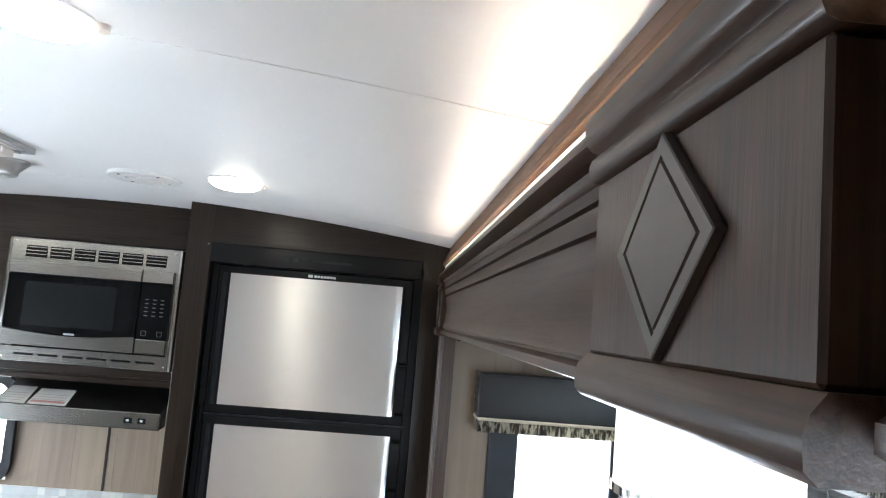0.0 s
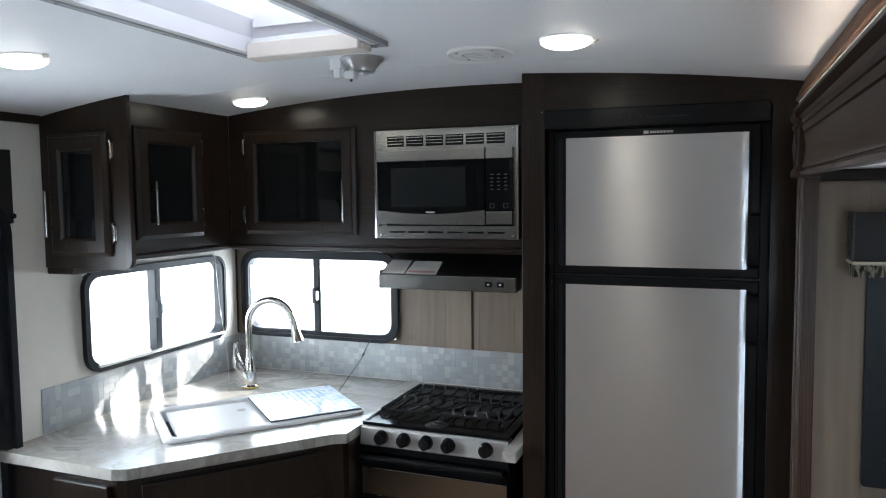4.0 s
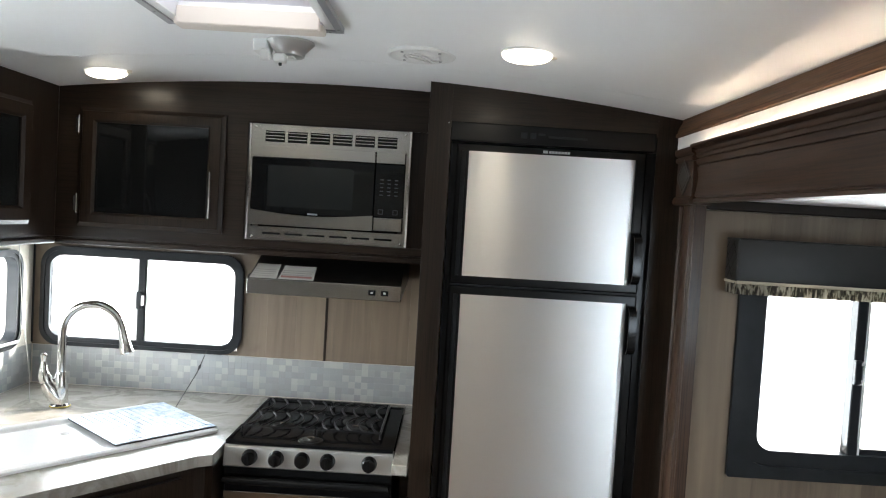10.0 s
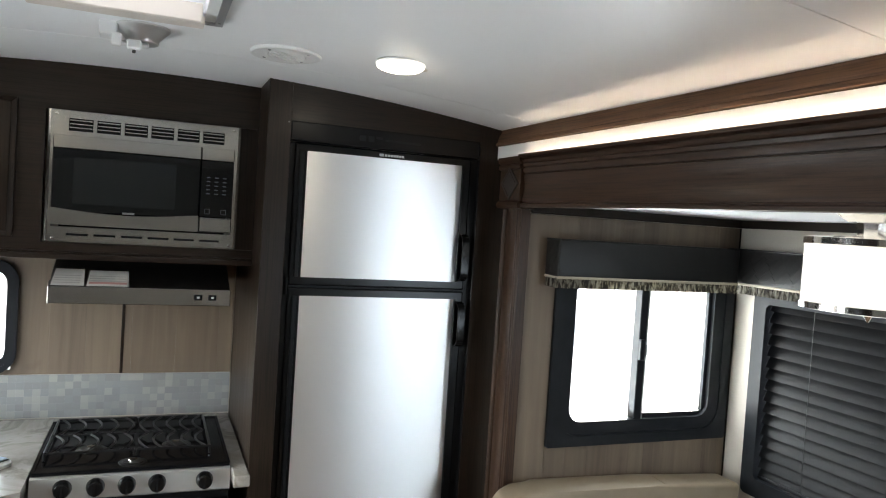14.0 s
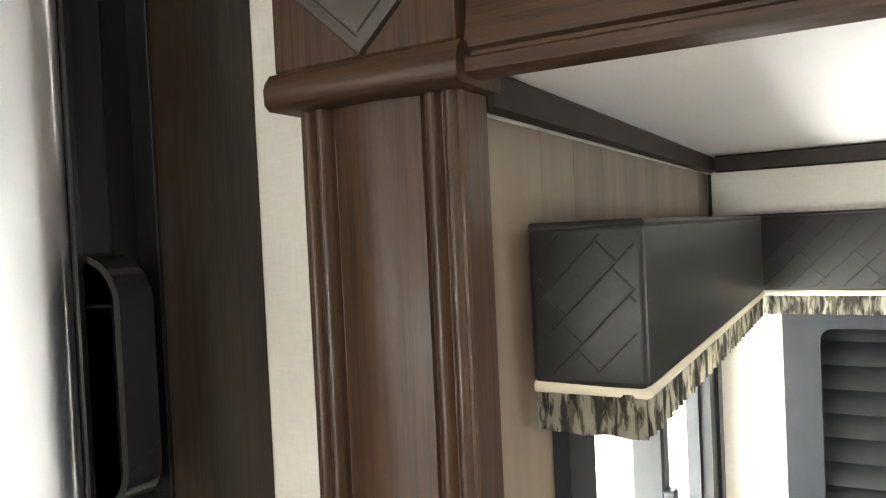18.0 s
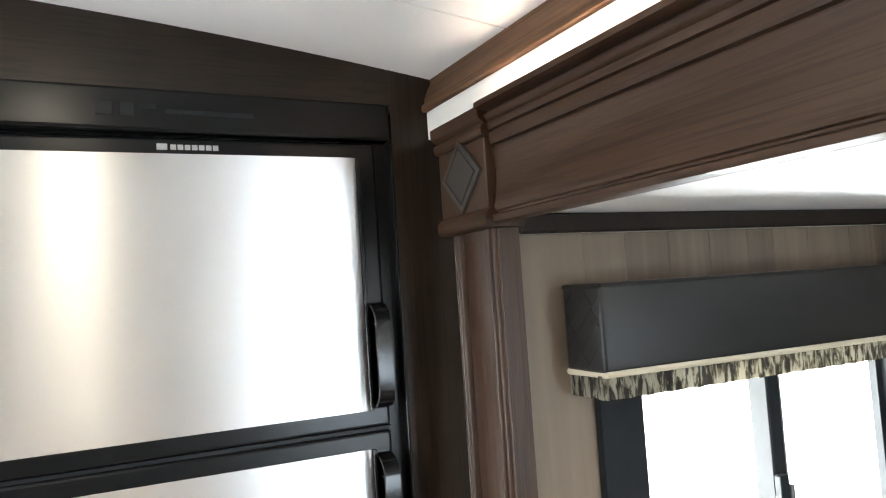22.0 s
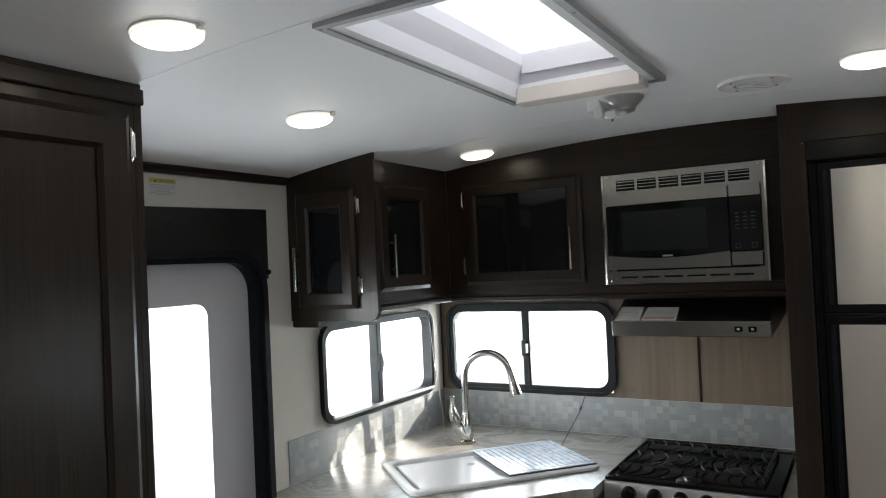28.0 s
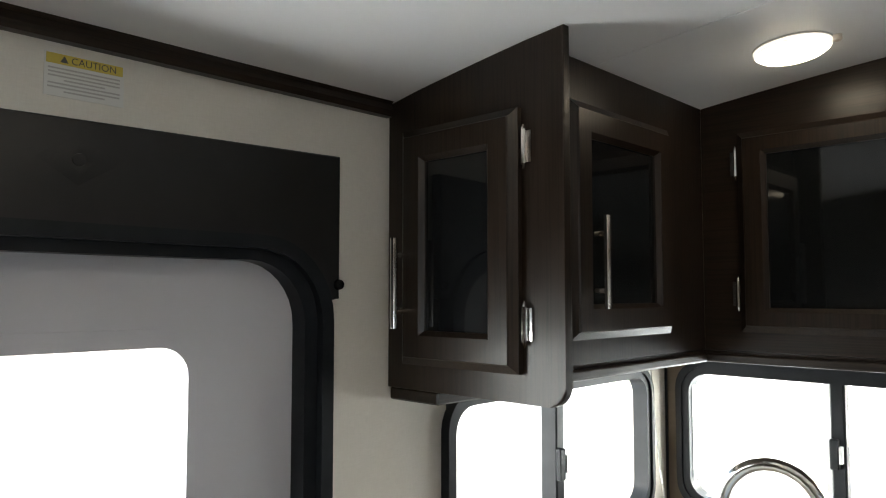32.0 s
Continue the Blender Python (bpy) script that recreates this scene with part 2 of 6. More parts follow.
m_bglass = mat("black_door_glass", (0.0068, 0.0074, 0.0078), 0.04)
m_mwin = mat("microwave_screen", (0.009, 0.011, 0.0115), 0.22)
m_keys = mat("dim_key_print", (0.07, 0.075, 0.08), 0.6)
m_print = mat("pale_print", (0.45, 0.46, 0.47), 0.6)
m_logo = mat("bright_badge", (0.52, 0.53, 0.54), 0.38, 1.0)

m_counter = mat("marble_laminate", rough=0.22)
_n = noise_tex(m_counter, coords(m_counter, (3.2, 3.2, 3.2)), 1.0, 8, 0.62, 1.6)
_f = noise_tex(m_counter, coords(m_counter, (22, 22, 22)), 1.0, 5, 0.6, 0.8)
_c = ramp(m_counter, _n, [(0.34, (0.42, 0.405, 0.375)), (0.45, (0.22, 0.205, 0.18)), (0.51, (0.41, 0.395, 0.365)), (0.62, (0.30, 0.28, 0.25)), (0.74, (0.47, 0.455, 0.43))])
to(m_counter, blend(m_counter, value_range(m_counter, _f, 0.0, 0.6), _c, (0.37, 0.34, 0.295)), "Base Color")
m_sink = mat("white_composite_sink", (0.80, 0.80, 0.79), 0.25)
m_white = mat("white_plastic", (0.78, 0.78, 0.76), 0.45)
m_silver = mat("satin_silver_plastic", (0.50, 0.49, 0.475), 0.30, 0.55)
m_well = mat("pale_grey_well_liner", (0.74, 0.725, 0.75), 0.55)
m_cream = mat("cream_plastic", (0.70, 0.63, 0.56), 0.5)
m_slot = mat("grey_shadow_slot", (0.28, 0.28, 0.28), 0.6)
m_pink = mat("pink_print", (0.42, 0.22, 0.21), 0.7)
m_yellow = mat("yellow_print", (0.50, 0.38, 0.06), 0.6)
# Duller than white; shared by the leaflets and the warning label.
m_paper = mat("dull_off_white_paper", (0.56, 0.55, 0.52), 0.7)
m_ink = mat("dark_ink", (0.05, 0.05, 0.05), 0.6)
m_grey_ink = mat("grey_ink", (0.35, 0.34, 0.32), 0.6)
m_film = mat("protective_film_mat", (0.58, 0.68, 0.80), 0.16)
_n = noise_tex(m_film, coords(m_film, (30, 30, 30)), 1.0, 4, 0.6, 0.8)
to(m_film, ramp(m_film, _n, [(0.35, (0.40, 0.52, 0.68)), (0.6, (0.72, 0.77, 0.82))]), "Base Color")
bump(m_film, _n, 0.4, 0.002)

m_tile = mat("brushed_mosaic_tile", rough=0.36, metal=0.32)
_r = random_of(m_tile)
to(m_tile, ramp(m_tile, _r, [(0.0, (0.30, 0.318, 0.324)), (0.30, (0.318, 0.333, 0.336)), (0.5, (0.34, 0.350, 0.345)), (0.51, (0.285, 0.297, 0.30)), (0.75, (0.305, 0.316, 0.316)), (0.76, (0.36, 0.367, 0.36)), (1.0, (0.41, 0.414, 0.398))]), "Base Color")
_tn = m_tile.node_tree.nodes.new("ShaderNodeTangent")
_tn.direction_type, _tn.axis = "RADIAL", "Z"
to(m_tile, _tn.outputs[0], "Tangent")
bsdf(m_tile).inputs["Anisotropic"].default_value = 0.55
to(m_tile, ramp(m_tile, _r, [(0.0, (0, 0, 0)), (0.499, (0, 0, 0)), (0.5, (0.25, 0.25, 0.25)), (1.0, (0.25, 0.25, 0.25))]), "Anisotropic Rotation")
m_grout = mat("grey_grout", (0.30, 0.310, 0.312), 0.6)


def leather(name, base, lift):
    m = mat(name, base, 0.42)
    v = m.node_tree.nodes.new("ShaderNodeTexVoronoi")
    v.inputs["Scale"].default_value = 700
    m.node_tree.links.new(coords(m), v.inputs["Vector"])
    n = noise_tex(m, coords(m, (9, 9, 9)), 1.0, 4, 0.6)
    to(m, ramp(m, n, [(0.3, base), (0.7, lift)]), "Base Color")
    crease = noise_tex(m, coords(m, (22, 22, 9)), 1.0, 5, 0.6, 0.9)
    bump(m, blend(m, 0.75, v.outputs["Distance"], crease), 0.22, 0.0012)
    return m


m_tan = leather("tan_vinyl", (0.235, 0.185, 0.125), (0.285, 0.23, 0.16))
m_gvalance = leather("charcoal_valance_vinyl", (0.0115, 0.0108, 0.0105), (0.0165, 0.0155, 0.0150))
bsdf(m_gvalance).inputs["Specular IOR Level"].default_value = 0.28
m_piping = mat("cream_piping", (0.47, 0.415, 0.315), 0.6)
m_ruffle = mat("birch_print_fabric", rough=0.8)
_n = noise_tex(m_ruffle, coords(m_ruffle, (150, 150, 42)), 1.0, 3, 0.55, 0.4)
to(m_ruffle, ramp(m_ruffle, _n, [(0.40, (0.022, 0.017, 0.013)), (0.455, (0.035, 0.028, 0.020)), (0.47, (0.085, 0.074, 0.050)), (0.53, (0.125, 0.112, 0.080)), (0.545, (0.235, 0.217, 0.172)), (0.7, (0.285, 0.268, 0.222))]), "Base Color")

m_door = mat("grey_door_skin", (0.48, 0.475, 0.50), 0.5)
bump(m_door, noise_tex(m_door, coords(m_door, (250, 250, 250)), 1.0, 3), 0.12, 0.0005)
m_slat = mat("charcoal_blind_slat", (0.0085, 0.0095, 0.011), 0.48, 0.0, 0.35)
m_shade = mat("white_fabric_shade", (0.84, 0.82, 0.76), 0.7)
bump(m_shade, noise_tex(m_shade, coords(m_shade, (500, 500, 500)), 1.0, 2), 0.2, 0.0004)
bsdf(m_shade).inputs["Emission Color"].default_value = (1.0, 0.93, 0.82, 1)
bsdf(m_shade).inputs["Emission Strength"].default_value = 0.21


def glass(name, tint=(1, 1, 1), gloss=0.05):
    m = bpy.data.materials.new(name)
    m.use_nodes = True
    n, l = m.node_tree.nodes, m.node_tree.links
    n.clear()
    out, mix = n.new("ShaderNodeOutputMaterial"), n.new("ShaderNodeMixShader")
    tr, gl = n.new("ShaderNodeBsdfTransparent"), n.new("ShaderNodeBsdfGlossy")
    tr.inputs[0].default_value, gl.inputs["Roughness"].default_value = (*tint, 1), 0.02
    mix.inputs[0].default_value = gloss
    l.new(tr.outputs[0], mix.inputs[1]), l.new(gl.outputs[0], mix.inputs[2]), l.new(mix.outputs[0], out.inputs[0])
    return m


m_glass = glass("window_glass", (0.97, 0.98, 0.97))
m_tint = glass("tinted_glass", (0.22, 0.25, 0.27), 0.08)


def glow(name, colour, strength):
    m = mat(name, (0.8, 0.8, 0.78), 0.4)
    bsdf(m).inputs["Emission Color"].default_value = (*colour, 1)
    bsdf(m).inputs["Emission Strength"].default_value = strength
    return m


m_edge = glow("dim_lamp_edge", (1.0, 0.94, 0.82), 0.48)
m_lens = glow("lit_lamp_lens", (1.0, 0.88, 0.68), 5.8)
m_led = glow("warm_led_strip", (1.0, 0.77, 0.56), 16.4)
m_bright = glow("backdrop_ring_glow", (0.95, 0.98, 1.0), 8.6)
m_dome = bpy.data.materials.new("skylight_dome")
m_dome.use_nodes = True
_nt = m_dome.node_tree
_nt.nodes.clear()
_o, _mx = _nt.nodes.new("ShaderNodeOutputMaterial"), _nt.nodes.new("ShaderNodeMixShader")
_t, _d = _nt.nodes.new("ShaderNodeBsdfTranslucent"), _nt.nodes.new("ShaderNodeBsdfTransparent")
_t.inputs[0].default_value, _d.inputs[0].default_value = (0.56, 0.565, 0.57, 1), (0.95, 0.95, 0.95, 1)
_mx.inputs[0].default_value = 0.0
_nt.links.new(_t.outputs[0], _mx.inputs[1]), _nt.links.new(_d.outputs[0], _mx.inputs[2]), _nt.links.new(_mx.outputs[0], _o.inputs[0])

m_gravel = mat("pale_gravel", rough=0.9)
to(m_gravel, ramp(m_gravel, noise_tex(m_gravel, coords(m_gravel, (6, 6, 6)), 1.0, 6), [(0.3, (0.66, 0.655, 0.64)), (0.7, (0.78, 0.775, 0.76))]), "Base Color")
m_rv = mat("white_fibreglass", (0.84, 0.84, 0.84), 0.3)
m_rvdark = mat("grey_graphic", (0.66, 0.68, 0.72), 0.4)


# ---- shape helpers ----
def part(name, bm, material, parent=None, label=""):
    bmesh.ops.recalc_face_normals(bm, faces=bm.faces)
    me = bpy.data.meshes.new(name)
    bm.to_mesh(me)
    bm.free()
    me.materials.append(material)
    ob = new(name, me)
    if parent:
        ob.parent = parent
        ob.matrix_parent_inverse = parent.matrix_basis.inverted() if parent.parent is None else Matrix.Identity(4)
    if label:
        ob["label"] = label
    return ob


def thing(name, at, label, category, group="", kind=""):
    e = new(name)
    e.empty_display_size = 0.05
    e.matrix_basis = pose(*at)
    return tagged(e, label, category, group, kind)


def solid(name, bm, material, label, category, group="", kind=""):
    return tagged(part(name, bm, material), label, category, group, kind)


def smooth(ob, angle=35):
    for p in ob.data.polygons:
        p.use_smooth = True
    ob.data.set_sharp_from_angle(angle=radians(angle))
    return ob


def box(bm, x0, x1, y0, y1, z0, z1, bev=0.0, seg=1):
    v = [bm.verts.new((x, y, z)) for x in (x0, x1) for y in (y0, y1) for z in (z0, z1)]
    fs = [bm.faces.new([v[i] for i in q]) for q in ((0, 1, 3, 2), (4, 6, 7, 5), (0, 4, 5, 1), (2, 3, 7, 6), (0, 2, 6, 4), (1, 5, 7, 3))]
    if bev:
        es = list({e for f in fs for e in f.edges})
        bmesh.ops.bevel(bm, geom=es, offset=bev, segments=seg, affect="EDGES", profile=0.5)
    return bm


def bx(x0, x1, y0, y1, z0, z1, bev=0.0, seg=1):
    return box(bmesh.new(), x0, x1, y0, y1, z0, z1, bev, seg)


AX = {"x": lambda u, v, d: (d, u, v), "y": lambda u, v, d: (u, d, v), "z": lambda u, v, d: (u, v, d)}


def prism(bm, poly, axis, a, b, bev=0.0):
    """A polygon, in the two other axes' order, drawn out along an axis."""
    f = AX[axis]
    lo, hi = [bm.verts.new(f(u, v, a)) for u, v in poly], [bm.verts.new(f(u, v, b)) for u, v in poly]
    n = len(poly)
    caps = [bm.faces.new(lo), bm.faces.new(hi[::-1])]
    for i in range(n):
        bm.faces.new((lo[i], lo[(i + 1) % n], hi[(i + 1) % n], hi[i]))
    if bev:
        bmesh.ops.bevel(bm, geom=[e for c in caps for e in c.edges], offset=bev, segments=2, affect="EDGES", profile=0.5)
    return bm


def pr(poly, axis, a, b, bev=0.0):
    return prism(bmesh.new(), poly, axis, a, b, bev)


def rrect(u0, u1, v0, v1, r, n=6):
    out = []
    for cu, cv, a0 in ((u1 - r, v1 - r, 0), (u0 + r, v1 - r, 90), (u0 + r, v0 + r, 180), (u1 - r, v0 + r, 270)):
        for i in range(n + 1):
            a = radians(a0 + 90 * i / n)
            out.append((cu + r * math.cos(a), cv + r * math.sin(a)))
    return out


def ring(bm, outer, inner, axis, a, b, inset=0.0):
    """A frame between two outlines of as many points."""
    f, n = AX[axis], len(outer)
    oa, ob = [bm.verts.new(f(u, v, a)) for u, v in outer], [bm.verts.new(f(u, v, b)) for u, v in outer]
    ia, ib = [bm.verts.new(f(u, v, a)) for u, v in inner], [bm.verts.new(f(u, v, b)) for u, v in inner]
    for i in range(n):
        j = (i + 1) % n
        for q in ((oa[i], oa[j], ob[j], ob[i]), (ia[j], ia[i], ib[i], ib[j]), (oa[j], oa[i], ia[i], ia[j]), (ob[i], ob[j], ib[j], ib[i])):
            bm.faces.new(q)
    return bm


def lathe(bm, prof, c, axis="z", n=32, ru=1.0, rv=1.0):
    """Rings of (radius, height) round a centre."""
    f, rows = AX[axis], []
    cu, cv, cd = {"z": (c[0], c[1], c[2]), "y": (c[0], c[2], c[1]), "x": (c[1], c[2], c[0])}[axis]
    for r, h in prof:
        rows.append([bm.verts.new(f(cu + ru * r * math.cos(2 * math.pi * i / n), cv + rv * r * math.sin(2 * math.pi * i / n), cd + h)) for i in range(n)])
    for p, q in zip(rows, rows[1:]):
        for i in range(n):
            bm.faces.new((p[i], p[(i + 1) % n], q[(i + 1) % n], q[i]))
    bm.faces.new(rows[0]), bm.faces.new(rows[-1][::-1])
    return bm


def tube(bm, pts, r, n=10):
    pts = [Vector(p) for p in pts]
    rads = r if isinstance(r, (list, tuple)) else [r] * len(pts)
    rows, side = [], None
    for i, p in enumerate(pts):
        d = (pts[min(i + 1, len(pts) - 1)] - pts[max(i - 1, 0)]).normalized()
        if side is None:
            side = d.orthogonal().normalized()
        side = (side - side.dot(d) * d).normalized()
        up = d.cross(side)
        rows.append([bm.verts.new(p + rads[i] * (math.cos(2 * math.pi * k / n) * side + math.sin(2 * math.pi * k / n) * up)) for k in range(n)])
    for p, q in zip(rows, rows[1:]):
        for k in range(n):
            bm.faces.new((p[k], p[(k + 1) % n], q[(k + 1) % n], q[k]))
    bm.faces.new(rows[0][::-1]), bm.faces.new(rows[-1])
    return bm


def zc(x):
    """The arched ceiling's height."""
    return 2.065 - 0.064 * (x + 0.95) ** 2


def arch(x0, x1, z0, drop=0.0, n=10):
    """A board's outline in x and z whose top follows the ceiling."""
    return [(x0, z0), (x1, z0)] + [(x1 + (x0 - x1) * i / n, zc(x1 + (x0 - x1) * i / n) - drop) for i in range(n + 1)]

# ---- the large structure ----
REAR, LEFT, RIGHT, BACK = 2.90, -2.20, 0.165, -2.60
SEND, SOUT, STOP, SBOT = 2.10, 1.01, 1.745, -1.30      # the slide-out: end wall, outer wall, ceiling, far end
ST = "structure"


def wall_with_hole(name, axis, a, b, u0, u1, v0, v1, hole, label, material):
    """A wall of thickness a..b along an axis, with one opening."""
    h0, h1, k0, k1 = hole
    bm, f = bmesh.new(), AX[axis]
    for p, q, r, s in ((u0, h0, v0, v1), (h1, u1, v0, v1), (h0, h1, v0, k0), (h0, h1, k1, v1)):
        if q - p > 1e-4 and s - r > 1e-4:
            c0, c1 = f(p, r, a), f(q, s, b)
            box(bm, *[v for pair in zip((min(x) for x in zip(c0, c1)), (max(x) for x in zip(c0, c1))) for v in pair])
    return tagged(part(name, bm, material), label, "wall", kind=ST)


tagged(part("floor", bx(LEFT, RIGHT, BACK, REAR, -0.06, 0.0), m_floor), "walnut-look vinyl floor of the trailer", "floor", kind=ST)
tagged(part("floor_slide", bx(RIGHT, SOUT, SBOT, SEND, -0.02, 0.09), m_floor), "raised vinyl floor of the slide-out", "floor", kind=ST)
wall_rear = wall_with_hole("wall_north", "y", REAR, REAR + 0.06, LEFT - 0.06, RIGHT, -0.06, 2.15, (-2.15, -1.375, 1.065, 1.435), "rear wall with weathered wood panelling", m_wall)

# side wall: door opening and window opening
bm = bmesh.new()
for y0, y1, z0, z1 in ((BACK, 0.955, -0.06, 2.15), (0.955, 1.715, 1.695, 2.15), (0.955, 1.715, -0.06, 0.02), (1.715, 2.02, -0.06, 2.15), (2.02, 2.775, -0.06, 1.085), (2.02, 2.775, 1.42, 2.15), (2.775, REAR, -0.06, 2.15)):
    box(bm, LEFT - 0.06, LEFT, y0, y1, z0, z1)
tagged(part("wall_west", bm, m_wall), "cream linen-textured side wall with door and window", "wall", kind=ST)

bm = bmesh.new()
box(bm, RIGHT, RIGHT + 0.05, BACK, SBOT - 0.05, -0.06, 2.15)
box(bm, RIGHT, RIGHT + 0.05, SEND + 0.05, REAR, -0.06, 2.15)
box(bm, RIGHT, RIGHT + 0.05, SBOT - 0.05, SEND + 0.05, STOP + 0.004, 2.15)
tagged(part("wall_east", bm, m_wall), "cream linen-textured wall above the slide-out opening", "wall", kind=ST)
tagged(part("wall_strip", bx(0.1560, RIGHT - 0.002, 2.10, 2.305, 0.0, 1.902), m_wall), "cream wall strip beside the refrigerator cabinet", "wall", kind=ST)
tagged(part("wall_south", bx(LEFT, RIGHT, BACK - 0.06, BACK, -0.06, 2.15), m_wall), "cream partition wall at the front end", "wall", kind=ST)

wall_with_hole("wall_slide_north", "y", SEND, SEND + 0.05, RIGHT, SOUT + 0.05, -0.02, STOP + 0.05, (0.33, 0.93, 1.03, 1.54), "end wall of the slide-out with wood panelling", m_wall)
bm = bmesh.new()
ys, zs = (SBOT, -0.95, 0.25, 1.0, 1.95, SEND), (-0.02, 0.84, 0.90, 1.48, 1.50, STOP)
for i, (y0, y1) in enumerate(zip(ys, ys[1:])):
    for j, (z0, z1) in enumerate(zip(zs, zs[1:])):
        if not (i == 1 and j in (2, 3)) and not (i == 3 and j in (1, 2)):
            box(bm, SOUT, SOUT + 0.05, y0, y1, z0, z1)
bmesh.ops.remove_doubles(bm, verts=bm.verts, dist=0.0005)
tagged(part("wall_slide_east", bm, m_wall), "cream outer wall of the slide-out", "wall", kind=ST)
tagged(part("wall_slide_south", bx(RIGHT, SOUT + 0.05, SBOT - 0.05, SBOT, -0.02, STOP + 0.05), m_wall), "far end wall of the slide-out", "wall", kind=ST)
tagged(part("ceiling_slide", bx(0.1285, SOUT + 0.05, SBOT - 0.05, SEND + 0.05, STOP, STOP + 0.03), m_ceil), "white flat ceiling of the slide-out", "ceiling", kind=ST)

# arched ceiling in sheets, with hairline joints and the roof-window opening
SKX0, SKX1, SKY0, SKY1 = -1.195, -0.865, 0.935, 1.655
JOINTS = (0.878, 2.055)
bm = bmesh.new()
NX = [LEFT - 0.02 + (RIGHT + 0.04 - LEFT) * i / 26 for i in range(27)]
NX = sorted(set([x for x in NX if min(abs(x - SKX0), abs(x - SKX1)) > 0.03] + [SKX0, SKX1]))
ycuts = [BACK, JOINTS[0] - 0.0012, JOINTS[0] + 0.0012, SKY0, SKY1, JOINTS[1] - 0.0012, JOINTS[1] + 0.0012, REAR]
for y0, y1 in zip(ycuts, ycuts[1:]):
    rise = 0.004 if y1 - y0 < 0.003 else 0.0
    for x0, x1 in zip(NX, NX[1:]):
        if SKY0 <= y0 < SKY1 and SKX0 <= x0 < SKX1:
            continue
        lo = [bm.verts.new((x, y, zc(x) + rise)) for x, y in ((x0, y0), (x1, y0), (x1, y1), (x0, y1))]
        hi = [bm.verts.new((x, y, zc(x) + 0.03)) for x, y in ((x0, y0), (x1, y0), (x1, y1), (x0, y1))]
        bm.faces.new(lo), bm.faces.new(hi[::-1])
        for i in range(4):
            bm.faces.new((lo[i], lo[(i + 1) % 4], hi[(i + 1) % 4], hi[i]))
bmesh.ops.remove_doubles(bm, verts=bm.verts, dist=0.0003)
tagged(part("ceiling", bm, m_ceil), "white arched ceiling with hairline panel joints", "ceiling", kind=ST)

# dark trims
crown = [(LEFT, 1.940), (LEFT + 0.016, 1.940), (LEFT + 0.020, 1.950), (LEFT + 0.014, 1.962), (LEFT + 0.024, 1.975), (LEFT + 0.024, zc(LEFT) + 0.006), (LEFT, zc(LEFT) + 0.006)]
tagged(smooth(part("trim_west", pr(crown, "y", 0.90, 1.866), wood_y)), "dark espresso crown moulding above the entry door", "trim", kind=ST)
top = zc(0.13) + 0.012
crown2 = [(0.163, 1.935), (0.1165, 1.935), (0.1145, 1.937), (0.1142, 1.943), (0.1160, 1.947), (0.1190, 1.949), (0.1195, 1.952), (0.1205, 1.958), (0.1235, 1.966), (0.1275, 1.974), (0.1315, 1.980), (0.1325, 1.984), (0.1325, top), (0.163, top)]


def run_out(ob, dx, dz):
    """The slide-out side runs a little out of true towards the front end."""
    for v in ob.data.vertices:
        k = (2.082 - v.co.y) / 1.6
        v.co.x, v.co.z = v.co.x + dx * k, v.co.z + dz * k
    return ob


tagged(run_out(smooth(part("trim_east", pr(crown2, "y", 0.0, 2.2905), crown_wood)), 0.020, 0.003), "brown crown moulding above the lit cove, LED glow in its colour", "trim", kind=ST)
tagged(part("trim_slide_north", bx(0.1530, SOUT - 0.001, SEND - 0.016, SEND - 0.006, 1.716, STOP - 0.001, 0.003), m_trim), "dark trim strip at the slide-out ceiling", "trim", kind=ST)
tagged(part("trim_slide_east", bx(SOUT - 0.012, SOUT - 0.001, SBOT, SEND - 0.017, 1.716, STOP - 0.001, 0.003), m_trim), "dark trim strip along the slide-out ceiling", "trim", kind=ST)
tagged(part("trim_slide_corner", bx(SOUT - 0.007, SOUT - 0.002, SEND - 0.011, SEND - 0.006, 0.1, 1.715, 0.0012), m_trim), "dark upright corner trim of the slide-out", "trim", kind=ST)

tagged(part("trim_rear_corner", bx(LEFT + 0.0006, LEFT + 0.007, REAR - 0.012, REAR - 0.0052, 1.06, 1.490, 0.001), m_frame), "thin dark corner bead beside the rear window", "trim", kind=ST)

